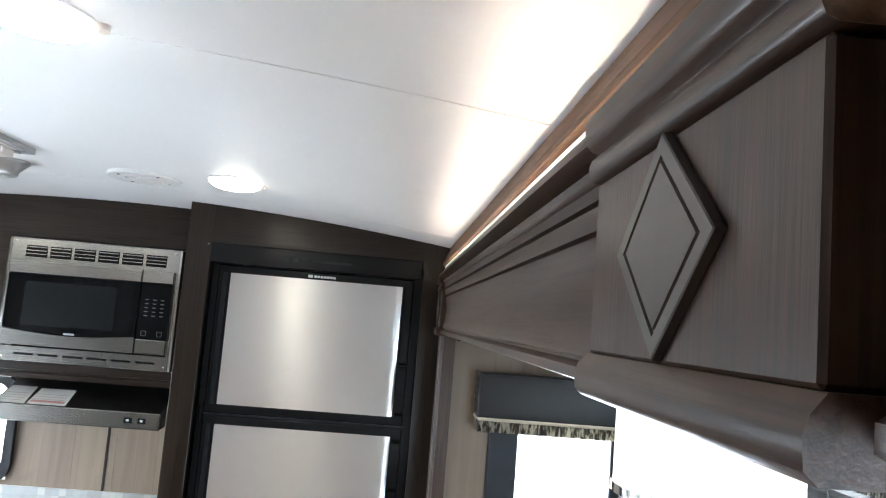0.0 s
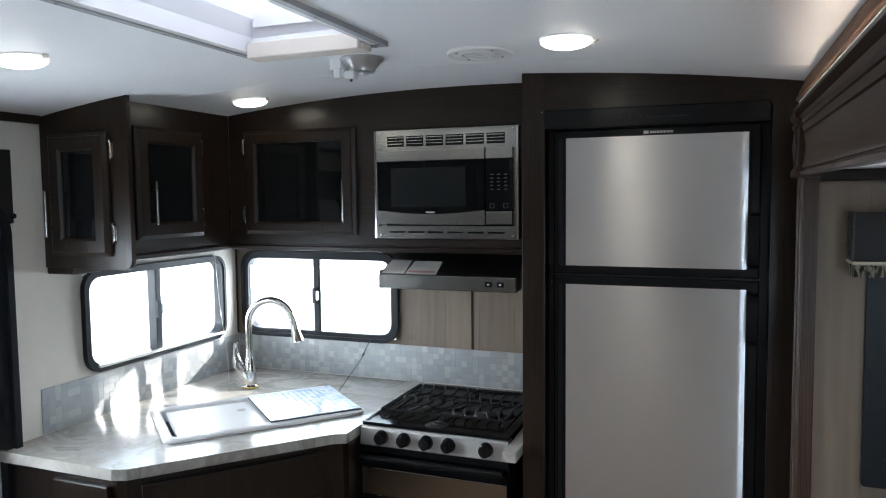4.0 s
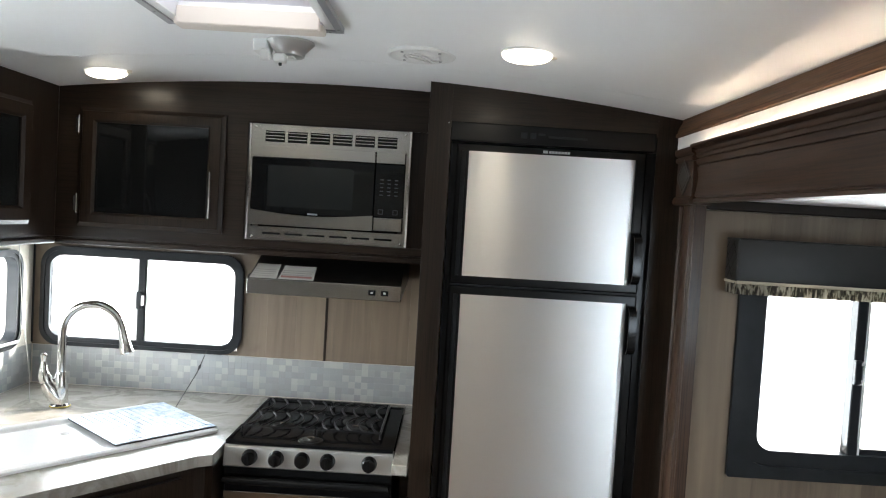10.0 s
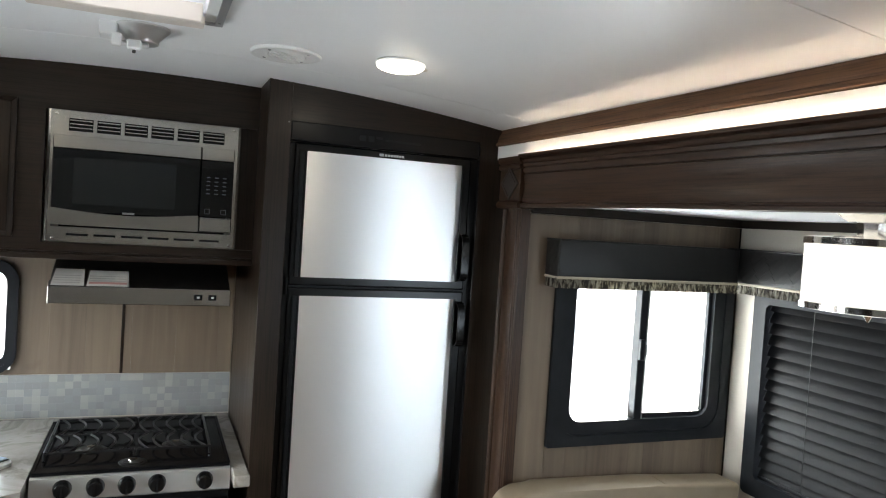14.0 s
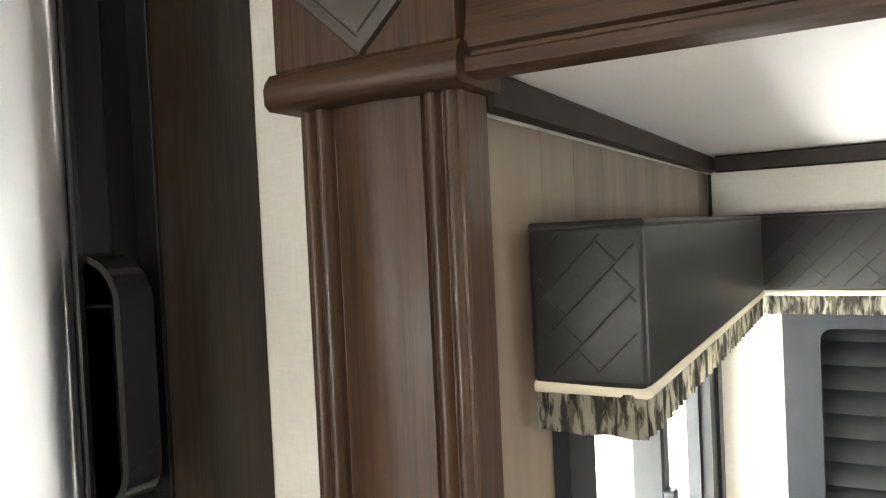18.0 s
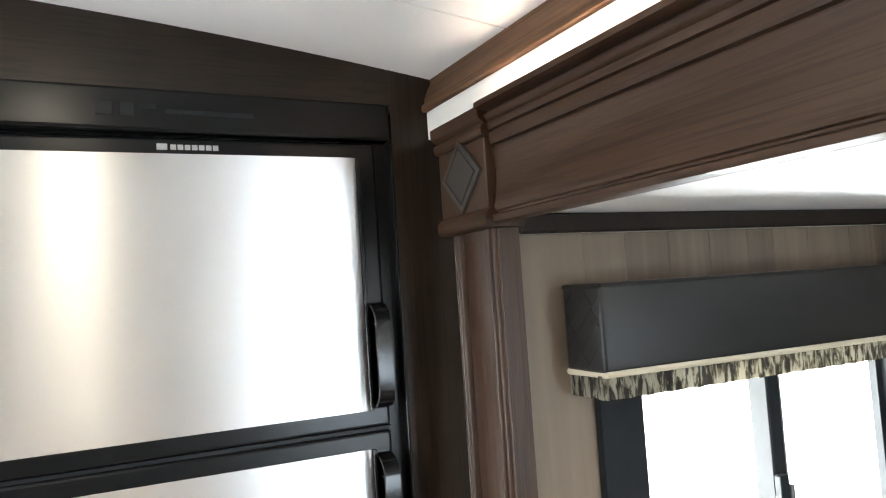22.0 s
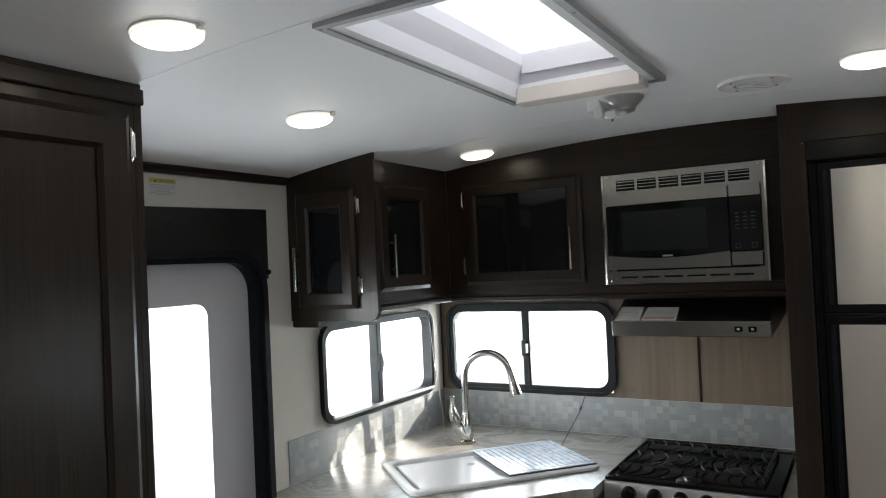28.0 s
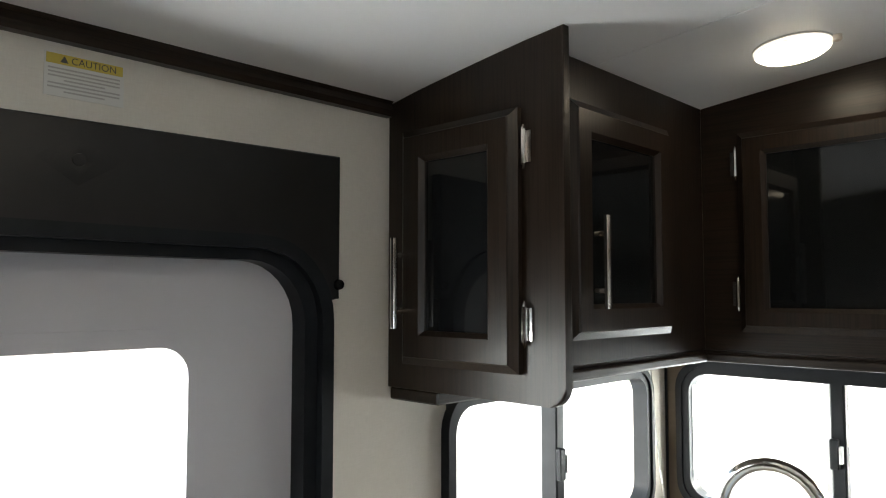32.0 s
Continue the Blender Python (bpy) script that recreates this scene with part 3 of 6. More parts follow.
# ---- windows ----
def window_unit(name, axis, wall, face, u0, u1, v0, v1, r, w, label, split, slim=0.03, latch=True, out=0.026, r_out=None):
    """A sliding window in a rounded frame: wall is the wall's plane, face the frame's front."""
    d = 1 if face > wall else -1
    cu, cv = (u0 + u1) / 2, (v0 + v1) / 2
    root = thing(name, AX[axis](cu, v0, wall), label, "window", kind=ST)
    outer, inner = rrect(u0, u1, v0, v1, r_out or r + w * 0.7), rrect(u0 + w, u1 - w, v0 + w, v1 - w, r)
    mid = rrect(u0 + w * 0.45, u1 - w * 0.45, v0 + w * 0.45, v1 - w * 0.45, r + w * 0.4)
    smooth(part("window_frame", ring(bmesh.new(), outer, mid, axis, wall + d * 0.0015, face), m_frame, root), 30)
    smooth(part("inner_frame", ring(bmesh.new(), mid, inner, axis, wall - d * out, face - d * 0.006), m_frame, root), 30)
    back = wall - d * 0.022
    f = AX[axis]

    def slab(nm, a, b, c, e, p, q, material, bev=0.0):
        c0, c1 = f(a, c, p), f(b, e, q)
        lo, hi = [min(x) for x in zip(c0, c1)], [max(x) for x in zip(c0, c1)]
        return part(nm, bx(lo[0], hi[0], lo[1], hi[1], lo[2], hi[2], bev), material, root)

    s = u0 + (u1 - u0) * split
    slab("mullion", s - slim / 2, s + slim / 2, v0 + w * 0.8, v1 - w * 0.8, back - d * 0.008, face - d * 0.008, m_frame, 0.003)
    slab("slider_rail", s + slim / 2 + 0.001, s + slim / 2 + 0.009, v0 + w * 0.9, v1 - w * 0.9, back, face - d * 0.014, m_alu, 0.001)
    for a, b, k in ((u0 + w * 0.6, s, 0.0), (s, u1 - w * 0.6, 0.006)):
        g = slab("pane", a, b, v0 + w * 0.6, v1 - w * 0.6, back - d * k, back - d * (k + 0.003), m_glass)
        g.visible_shadow = False
    if latch:
        slab("latch", s - 0.016, s + 0.004, cv - 0.035, cv + 0.035, face - d * 0.010, face + d * 0.004, m_frame, 0.002)
        slab("latch_tab", s + 0.005, s + 0.012, cv - 0.02, cv + 0.02, face - d * 0.009, face + d * 0.006, m_alu, 0.001)
    return root


win1 = window_unit("window_1", "y", REAR, REAR - 0.022, -2.163, -1.362, 1.055, 1.448, 0.05, 0.035, "black-framed sliding window over the sink counter", 0.497)
part("sash", ring(bmesh.new(), [(-2.140, 1.082), (-1.783, 1.082), (-1.783, 1.421), (-2.140, 1.421)], [(-2.126, 1.093), (-1.797, 1.093), (-1.797, 1.411), (-2.126, 1.411)], "y", REAR + 0.003, REAR + 0.016), m_alu, win1, "pale metal sash of the sliding pane")
win2 = window_unit("window_2", "x", LEFT, LEFT + 0.022, 2.005, 2.79, 1.060, 1.435, 0.05, 0.027, "black-framed sliding window beside the sink", 0.47)
part("drip_rail", bx(LEFT + 0.022, LEFT + 0.034, 2.05, 2.76, 1.078, 1.090, 0.003), m_alu, win2, "bright metal rail")
win3 = window_unit("window_3", "y", SEND, SEND - 0.018, 0.262, 0.992, 0.962, 1.60, 0.045, 0.080, "black-framed sliding window in the dinette end wall", 0.485, r_out=0.008)
part("sash", ring(bmesh.new(), [(0.632, 1.036), (0.914, 1.036), (0.914, 1.526), (0.632, 1.526)], [(0.645, 1.058), (0.898, 1.058), (0.898, 1.512), (0.645, 1.512)], "y", SEND + 0.004, SEND + 0.018), m_frame, win3)

# ---- slide-out fascia ----
def fascia_profile(x, z0, z1):
    h = z1 - z0
    rel = [(0.020, 0.0), (0.004, 0.0), (0.0, 0.012), (0.0, 0.060), (0.003, 0.072), (0.009, 0.082), (0.009, 0.098), (0.005, 0.108), (0.0045, 0.14), (0.008, 0.22), (0.0105, 0.35), (0.011, 0.44),
           (0.009, 0.54), (0.0065, 0.612), (0.0062, 0.620), (0.012, 0.628), (0.012, 0.646), (0.0055, 0.653), (0.0035, 0.70), (0.003, 0.748), (0.0085, 0.756), (0.0085, 0.768), (0.0025, 0.775),
           (0.001, 0.81), (0.0005, 0.828), (0.004, 0.836), (0.0005, 0.846), (-0.002, 0.87), (-0.004, 0.895), (0.003, 0.903), (0.003, 0.928), (-0.013, 0.938), (-0.017, 0.948), (-0.017, 0.99),
           (-0.015, 1.0), (-0.004, 1.0), (-0.004, 0.955), (0.050, 0.955), (0.050, 0.80), (0.020, 0.80)]
    return [(x + a, z0 + b * h) for a, b in rel]


BX = 0.108
fascia = thing("slide_fascia", (0.14, 1.3, 1.722), "moulded brown wood fascia beam over the slide-out opening", "moulding", kind=ST)
run_out(smooth(part("beam", pr(fascia_profile(BX, 1.731, 1.8945), "y", 0.522, 2.082), brown_y, fascia), 40), 0.010, -0.007)
smooth(part("beam", pr(fascia_profile(BX, 1.731, 1.8945), "y", -1.30, 0.262), brown_y, fascia), 40)
# Black box added for the gap's shade; it hides the cream wall behind.
part("gap_filler", bx(0.122, 0.158, 0.2625, 0.2785, 1.731, 1.885), m_black, fascia, "black strip standing in for the shade between block and beam")


def corner_block(y0, y1, zb, cz=1.806, hh=0.0535, shift=-0.004):
    blk = part("corner_block", bx(0.104, 0.158, y0, y1, zb + 0.025, 1.8495, 0.002), brown_v, fascia)
    cap = [(0.158, 1.850), (0.104, 1.850), (0.1005, 1.8515), (0.0990, 1.855), (0.0985, 1.860), (0.1000, 1.8645), (0.1040, 1.8665), (0.1030, 1.8690), (0.0990, 1.8705), (0.0960, 1.874), (0.0950, 1.878), (0.0945, 1.888), (0.0955, 1.8895), (0.158, 1.8895)]
    mould = [(0.158, 0.0), (0.102, 0.0), (0.0975, 0.004), (0.0970, 0.014), (0.099, 0.019), (0.104, 0.025), (0.158, 0.025)]
    smooth(part("moulding", pr([(x, zb + z) for x, z in mould], "y", y0 - 0.004, y1 + 0.004), brown_y, blk), 50)
    smooth(part("moulding", pr(cap, "y", y0 - 0.004, y1 + 0.004), brown_y, blk), 50)
    cy, hw = (y0 + y1) / 2 + shift, 0.060
    bm = bmesh.new()
    rows = []
    for k, x in ((1.0, 0.1035), (0.985, 0.0994), (0.965, 0.0988), (0.79, 0.0988), (0.775, 0.1002), (0.735, 0.1002), (0.72, 0.0988), (0.0001, 0.0986)):
        rows.append([bm.verts.new((x, cy + k * hw * a, cz + k * hh * b)) for a, b in ((1, 0), (0, 1), (-1, 0), (0, -1))])
    for p, q in zip(rows, rows[1:]):
        for i in range(4):
            bm.faces.new((p[i], p[(i + 1) % 4], q[(i + 1) % 4], q[i]))
    part("diamond_plate", bm, m_dia, blk, "dark bronze diamond plate")


m_dia = brushed("dark_bronze_plate", (0.085, 0.074, 0.066), 0.42, "y")
bsdf(m_dia).inputs["Metallic"].default_value = 0.7
corner_block(2.084, 2.2255, 1.7265)
corner_block(0.279, 0.520, 1.7215, 1.799, 0.0515, -0.001)


def flute(y0, y1):
    """A fluted pilaster's outline in x and y: beads at both edges and a bowed field between them."""
    w = y1 - y0

    def bead(a, b, low, high, n=7):
        return [(a + (b - a) * i / n, low - (low - high) * math.sin(math.pi * i / n) ** 0.8) for i in range(n + 1)]
    half = [(0.0, 0.040), (0.0, 0.008), (0.012, 0.0065)] + bead(0.03, 0.105, 0.0065, 0.0015) + bead(0.115, 0.205, 0.0065, 0.0) + [(0.214, 0.0095), (0.228, 0.0098), (0.236, 0.0070)]
    field = [(0.25 + 0.5 * i / 14, 0.0066 - 0.0048 * math.sin(math.pi * i / 14)) for i in range(15)]
    rel = half + field + [(1 - a, b) for a, b in reversed(half)]
    return [(0.112 + b, y0 + a * w) for a, b in rel]


pil = thing("pilaster", (0.13, 2.15, 0.0), "fluted brown wood pilaster under the corner block", "moulding", kind=ST)
smooth(part("shaft", pr(flute(2.088, 2.217), "z", 0.0, 1.7255), brown_v, pil), 40)
run_out(part("led_strip", bx(0.1060, 0.1085, -0.2, 2.07, 1.8850, 1.8885), m_led, fascia, "warm white LED light strip"), 0.010, -0.004)

bm = bmesh.new()
for y0, y1, z0 in ((-1.30, 0.2745, 1.8880), (0.2745, 0.5245, 1.8897), (0.5245, 2.0795, 1.8880), (2.0795, 2.2880, 1.8897)):
    box(bm, 0.1215, 0.1620, y0, y1, z0, 1.9340 if y1 > 1 else 1.9310)
tagged(run_out(part("wall_cove", bm, m_cove), 0.018, 0.0), "cream wall strip behind the lit cove", "wall", kind=ST)

# ---- entry door ----
DL, DR, DT = 0.935, 1.722, 1.712
door = thing("door_1", (LEFT, 1.335, 0.0), "closed grey entry door in a black rounded frame", "door", kind=ST)
o, i_ = rrect(DL, DR, 0.0, DT, 0.13, 8), rrect(DL + 0.048, DR - 0.046, 0.05, DT - 0.037, 0.098, 8)
m_ = rrect(DL + 0.022, DR - 0.022, 0.02, DT - 0.020, 0.112, 8)
smooth(part("door_frame", ring(bmesh.new(), o, m_, "x", LEFT + 0.0015, LEFT + 0.040), m_frame, door), 30)
smooth(part("door_stop", ring(bmesh.new(), m_, i_, "x", LEFT - 0.03, LEFT + 0.026), m_frame, door), 30)
GY0, GY1, GZ0, GZ1 = 1.166, 1.504, 0.90, 1.555
leaf = ring(bmesh.new(), rrect(DL + 0.030, DR - 0.028, 0.03, DT - 0.024, 0.10, 8), rrect(GY0, GY1, GZ0, GZ1, 0.045, 8), "x", LEFT - 0.035, LEFT - 0.008)
part("door_leaf", leaf, m_door, door)
smooth(part("window_surround", ring(bmesh.new(), rrect(GY0 - 0.022, GY1 + 0.022, GZ0 - 0.022, GZ1 + 0.022, 0.06, 8), rrect(GY0 + 0.004, GY1 - 0.004, GZ0 + 0.004, GZ1 - 0.004, 0.042, 8), "x", LEFT - 0.0079, LEFT - 0.003), m_door, door), 30)
g = part("pane", bx(LEFT - 0.024, LEFT - 0.021, GY0 - 0.01, GY1 + 0.01, GZ0 - 0.01, GZ1 + 0.01), m_glass, door)
g.visible_shadow = False

# ---- wall panelling: planks of their own ----
def plank_wall(parent, y, x0, x1, z0, z1, hole, step, seed, thick=0.004):
    rng = random.Random(seed)
    x, h0, h1, k0, k1 = x0, *hole
    while x < x1 - 0.004:
        w = min(step * rng.choice((0.7, 1.0, 1.0, 1.3)), x1 - x)
        spans = [(z0, z1)]
        a, b = x, x + w
        if b > h0 and a < h1:
            spans = [(z0, k0), (k1, z1)]
            if a < h0:
                b = min(b, h0)
                spans = [(z0, z1)]
            elif b > h1:
                b = min(b, h1)
        for s0, s1 in spans:
            if s1 - s0 > 0.004 and b - a > 0.002:
                part("plank", bx(a + 0.0001, b - 0.0001, y - thick, y - 0.0002, s0, s1, 0.0003), m_plank, parent)
        x = b


# ---- kitchen: upper cabinets ----
CF, CB = 2.458, 1.492          # rear cabinets' face and bottom
LX = -1.885                    # side cabinets' face


def cab_door(parent, axis, face, u0, u1, v0, v1, d, rail=0.052, glassed=True, name="door", bevel_side=0.012, rail_v=None):
    """A framed overlay door; d is the way it faces along the axis."""
    f = AX[axis]
    t0, t1 = face + d * 0.002, face + d * 0.022
    outer = [(u0, v0), (u1, v0), (u1, v1), (u0, v1)]
    e1 = [(u0 + bevel_side, v0 + bevel_side), (u1 - bevel_side, v0 + bevel_side), (u1 - bevel_side, v1 - bevel_side), (u0 + bevel_side, v1 - bevel_side)]
    r = rail
    rv = rail_v or rail
    i1 = [(u0 + r, v0 + rv), (u1 - r, v0 + rv), (u1 - r, v1 - rv), (u0 + r, v1 - rv)]
    i2 = [(u0 + r + 0.008, v0 + rv + 0.008), (u1 - r - 0.008, v0 + rv + 0.008), (u1 - r - 0.008, v1 - rv - 0.008), (u0 + r + 0.008, v1 - rv - 0.008)]
    bm = bmesh.new()
    rows = [[bm.verts.new(f(u, v, t)) for u, v in poly] for poly, t in ((i2, t0), (outer, t0), (outer, t0 + d * 0.009), (e1, t1 - d * 0.003), ([(u + (0.002 if u < (u0 + u1) / 2 else -0.002), v + (0.002 if v < (v0 + v1) / 2 else -0.002)) for u, v in e1], t1), (i1, t1), (i2, t1 - d * 0.008), (i2, t0))]
    for p, q in zip(rows, rows[1:]):
        for k in range(4):
            bm.faces.new((p[k], p[(k + 1) % 4], q[(k + 1) % 4], q[k]))
    ob = part(name, bm, wood_v, parent)
    c0, c1 = f(i2[0][0] - 0.0005, i2[0][1] - 0.0005, t0 + d * 0.004), f(i2[2][0] + 0.0005, i2[2][1] + 0.0005, t0 + d * 0.008)
    lo, hi = [min(x) for x in zip(c0, c1)], [max(x) for x in zip(c0, c1)]
    part("glass_panel" if glassed else "panel", bx(lo[0], hi[0], lo[1], hi[1], lo[2], hi[2]), m_bglass if glassed else wood_v, ob, "black glass insert" if glassed else "")
    return ob


def bar_handle(door, axis, face, u, v0, v1, d, off=0.030):
    f = AX[axis]
    bm = tube(bmesh.new(), [f(u, v0, face + d * off), f(u, v1, face + d * off)], 0.0064, 12)
    for v in (v0 + 0.028, v1 - 0.028):
        tube(bm, [f(u, v, face - d * 0.002), f(u, v, face + d * off)], 0.0042, 8)
    smooth(part("handle", bm, m_chrome, door, "slim nickel bar handle"))


def hinge(door, axis, face, u, v, d, side=1):
    f = AX[axis]
    bm = tube(bmesh.new(), [f(u, v - 0.026, face + d * 0.007), f(u, v + 0.026, face + d * 0.007)], 0.0045, 8)
    tube(bm, [f(u, v - 0.034, face + d * 0.006), f(u, v - 0.026, face + d * 0.007)], [0.001, 0.0045], 8)
    tube(bm, [f(u, v + 0.026, face + d * 0.007), f(u, v + 0.034, face + d * 0.006)], [0.0045, 0.001], 8)
    c0, c1 = f(u, v - 0.024, face + d * 0.001), f(u + side * 0.012, v + 0.024, face + d * 0.004)
    lo, hi = [min(x) for x in zip(c0, c1)], [max(x) for x in zip(c0, c1)]
    box(bm, lo[0], hi[0], lo[1], hi[1], lo[2], hi[2])
    smooth(part("hinge", bm, m_chrome, door, "nickel hinge"))


rear_cab = thing("rear_wall_cabinet", (-1.25, 2.68, CB), "dark espresso wall cabinet with a black glass door and microwave bay", "cabinet")
part("face_frame", pr(arch(LX, -1.250, CB + 0.02), "y", CF, CF + 0.02), wood_x, rear_cab)
part("face_frame", pr(arch(-1.250, -0.648, 1.925), "y", CF, CF + 0.02), wood_x, rear_cab)
part("face_frame", bx(-1.250, -0.648, CF, CF + 0.02, CB + 0.02, 1.538), wood_x, rear_cab)
part("face_stile", bx(-0.706, -0.648, CF - 0.001, CF + 0.02, 1.5385, 1.9245), wood_v, rear_cab)
part("bottom_panel", bx(LX, -0.648, CF + 0.001, REAR - 0.006, CB, CB + 0.019), wood_x, rear_cab)
part("bottom_lip", bx(LX, -0.648, CF - 0.010, CF + 0.0005, CB - 0.004, CB + 0.014, 0.004, 2), wood_x, rear_cab)
dr = cab_door(rear_cab, "y", CF, -1.806, -1.322, 1.550, 1.944, -1, 0.048, rail_v=0.040)
bar_handle(dr, "y", CF - 0.022, -1.357, 1.600, 1.752, -1)
for v in (1.625, 1.885):
    hinge(dr, "y", CF, -1.812, v, -1, -1)

side_cab = thing("side_wall_cabinet", (-2.04, 2.2, 1.46), "dark espresso corner wall cabinet with black glass doors", "cabinet")
fr = [(1.889, CB + 0.02), (CF - 0.001, CB + 0.02), (CF - 0.001, zc(LX)), (1.889, zc(LX))]
part("face_frame", pr(fr, "x", LX - 0.02, LX), wood_v, side_cab)
part("bottom_panel", bx(LEFT + 0.001, LX - 0.001, 1.889, REAR - 0.006, CB, CB + 0.019), wood_y, side_cab)
part("bottom_lip", bx(LX - 0.0005, LX + 0.010, 1.889, CF - 0.011, CB - 0.004, CB + 0.014, 0.004, 2), wood_y, side_cab)
part("cleat", bx(LEFT + 0.001, LEFT + 0.12, 1.875, 1.99, 1.440, 1.462, 0.003), wood_y, side_cab)
# end panel with a rounded lower corner
ex0, ex1, ez = LEFT + 0.001, -1.822, 1.462
ep = [(ex0, ez), (ex1 - 0.03, ez)] + [(ex1 - 0.03 + 0.03 * math.sin(radians(a)), ez + 0.03 - 0.03 * math.cos(radians(a))) for a in (18, 36, 54, 72, 90)]
ep += [(ex1 + (ex0 - ex1) * k / 5, zc(ex1 + (ex0 - ex1) * k / 5)) for k in range(6)]
part("end_panel", pr(ep, "y", 1.870, 1.888, 0.003), wood_v, side_cab)
d1 = cab_door(side_cab, "x", LX + 0.010, 1.944, 2.268, 1.553, 1.930, 1, 0.048)
bar_handle(d1, "x", LX + 0.032, 2.003, 1.602, 1.748, 1, 0.020)
for v in (1.62, 1.87):
    hinge(d1, "x", LX + 0.01, 2.274, v, 1, 1)
d2 = cab_door(side_cab, "y", 1.870, -2.150, -1.897, 1.506, 1.905, -1, 0.050)
bar_handle(d2, "y", 1.848, -2.126, 1.568, 1.718, -1)
for v in (1.580, 1.845):
    hinge(d2, "y", 1.870, -1.890, v, -1, 1)

# ---- microwave ----
MX0, MX1, MZ0, MZ1, MY = -1.237, -0.708, 1.541, 1.921, 2.436
mw = thing("microwave_oven", ((MX0 + MX1) / 2, 2.6, MZ0), "built-in stainless microwave with black glass front and trim kit", "microwave")
part("body", bx(MX0 + 0.03, MX1 - 0.03, 2.462, 2.85, MZ0 + 0.02, MZ1 - 0.03), m_black, mw)
part("trim_kit", ring(bmesh.new(), [(MX0, MZ0), (MX1, MZ0), (MX1, MZ1), (MX0, MZ1)], [(MX0 + 0.012, MZ0 + 0.044), (MX1 - 0.013, MZ0 + 0.044), (MX1 - 0.013, MZ1 - 0.070), (MX0 + 0.012, MZ1 - 0.070)], "y", MY, CF + 0.004), m_steel, mw)
for a, d in ((MX0, 1), (MX1, -1)):
    part("trim_edge", pr([(a - d * 0.004, CF - 0.0005), (a - d * 0.004, MY), (a - d * 0.002, MY - 0.003), (a + d * 0.004, MY - 0.004), (a + d * 0.004, MY - 0.0005), (a - d * 0.0005, MY - 0.0005), (a - d * 0.0005, CF - 0.0005)], "z", MZ0, MZ1), m_chrome, mw, "polished steel edge")
bw = (MX1 - MX0 - 0.085) / 6
for k in range(6):
    xa = MX0 + 0.050 + k * bw
    vent = part("vent_grille", bx(xa, xa + bw * 0.86, MY - 0.0012, MY - 0.0004, MZ1 - 0.057, MZ1 - 0.021), m_black, mw)
    for j in range(3):
        zz = MZ1 - 0.0475 + j * 0.0105
        part("louvre", bx(xa + 0.001, xa + bw * 0.86 - 0.001, MY - 0.003, MY - 0.0013, zz - 0.0019, zz + 0.0019, 0.0008), m_steel, vent)
    part("lower_slot", bx(xa + 0.004, xa + bw * 0.84, MY - 0.0014, MY - 0.0004, MZ0 + 0.019, MZ0 + 0.025), m_black, mw)
ix0, ix1, iz0, iz1 = MX0 + 0.0126, MX1 - 0.0136, MZ0 + 0.0495, MZ1 - 0.0708
split = ix0 + (ix1 - ix0) * 0.806
part("top_band", bx(ix0, split - 0.001, MY - 0.014, MY + 0.02, iz1 - 0.038, iz1, 0.002), m_steel, mw)
part("top_band", bx(split + 0.001, ix1, MY - 0.014, MY + 0.02, iz1 - 0.038, iz1, 0.002), m_steel, mw)
part("door_glass", bx(ix0, split - 0.001, MY - 0.013, MY + 0.02, iz0 + 0.040, iz1 - 0.0385, 0.002), m_bglass, mw)
part("control_panel", bx(split + 0.001, ix1, MY - 0.013, MY + 0.02, iz0 + 0.046, iz1 - 0.0385, 0.002), m_bglass, mw)
part("screen", bx(ix0 + 0.055, split - 0.070, MY - 0.0140, MY - 0.0131, iz0 + 0.062, iz1 - 0.062, 0.0), m_mwin, mw)
lower = [(ix0, iz0), (split - 0.001, iz0), (split - 0.001, iz0 + 0.050)] + [(split - 0.001 + (ix0 - split) * k / 10, iz0 + 0.050 - 0.014 * math.sin(math.pi * k / 10)) for k in range(1, 10)] + [(ix0, iz0 + 0.050)]
part("lower_band", pr(lower, "y", MY - 0.018, MY + 0.018), m_steel, mw)
part("push_button", bx(split + 0.001, ix1, MY - 0.017, MY + 0.02, iz0, iz0 + 0.045, 0.003), m_steel, mw)
part("badge", bx(split - 0.215, split - 0.182, MY - 0.0192, MY - 0.0182, iz0 + 0.040, iz0 + 0.0455, 0.0), m_logo, mw)
for r_ in range(5):
    for c_ in range(3):
        xa, za = split + 0.018 + c_ * 0.024, iz1 - 0.092 - r_ * 0.0125
        part("key_print", bx(xa, xa + 0.011, MY - 0.0138, MY - 0.0131, za, za + 0.003), m_keys, mw)
for c_ in (0, 2):
    xa = split + 0.016 + c_ * 0.024
    part("key_print", ring(bmesh.new(), rrect(xa, xa + 0.016, iz0 + 0.056, iz0 + 0.072, 0.002, 2), rrect(xa + 0.0015, xa + 0.0145, iz0 + 0.0575, iz0 + 0.0705, 0.001, 2), "y", MY - 0.0138, MY - 0.0131), m_keys, mw)
for xa, za in ((MX0 + 0.018, MZ0 + 0.010), (MX1 - 0.018, MZ0 + 0.010), (MX0 + 0.018, MZ1 - 0.010), (MX1 - 0.018, MZ1 - 0.010)):
    smooth(part("screw", lathe(bmesh.new(), [(0.0042, 0.0), (0.0042, -0.001), (0.002, -0.0022)], (xa, MY - 0.0002, za), "y", 12), m_chrome, mw))

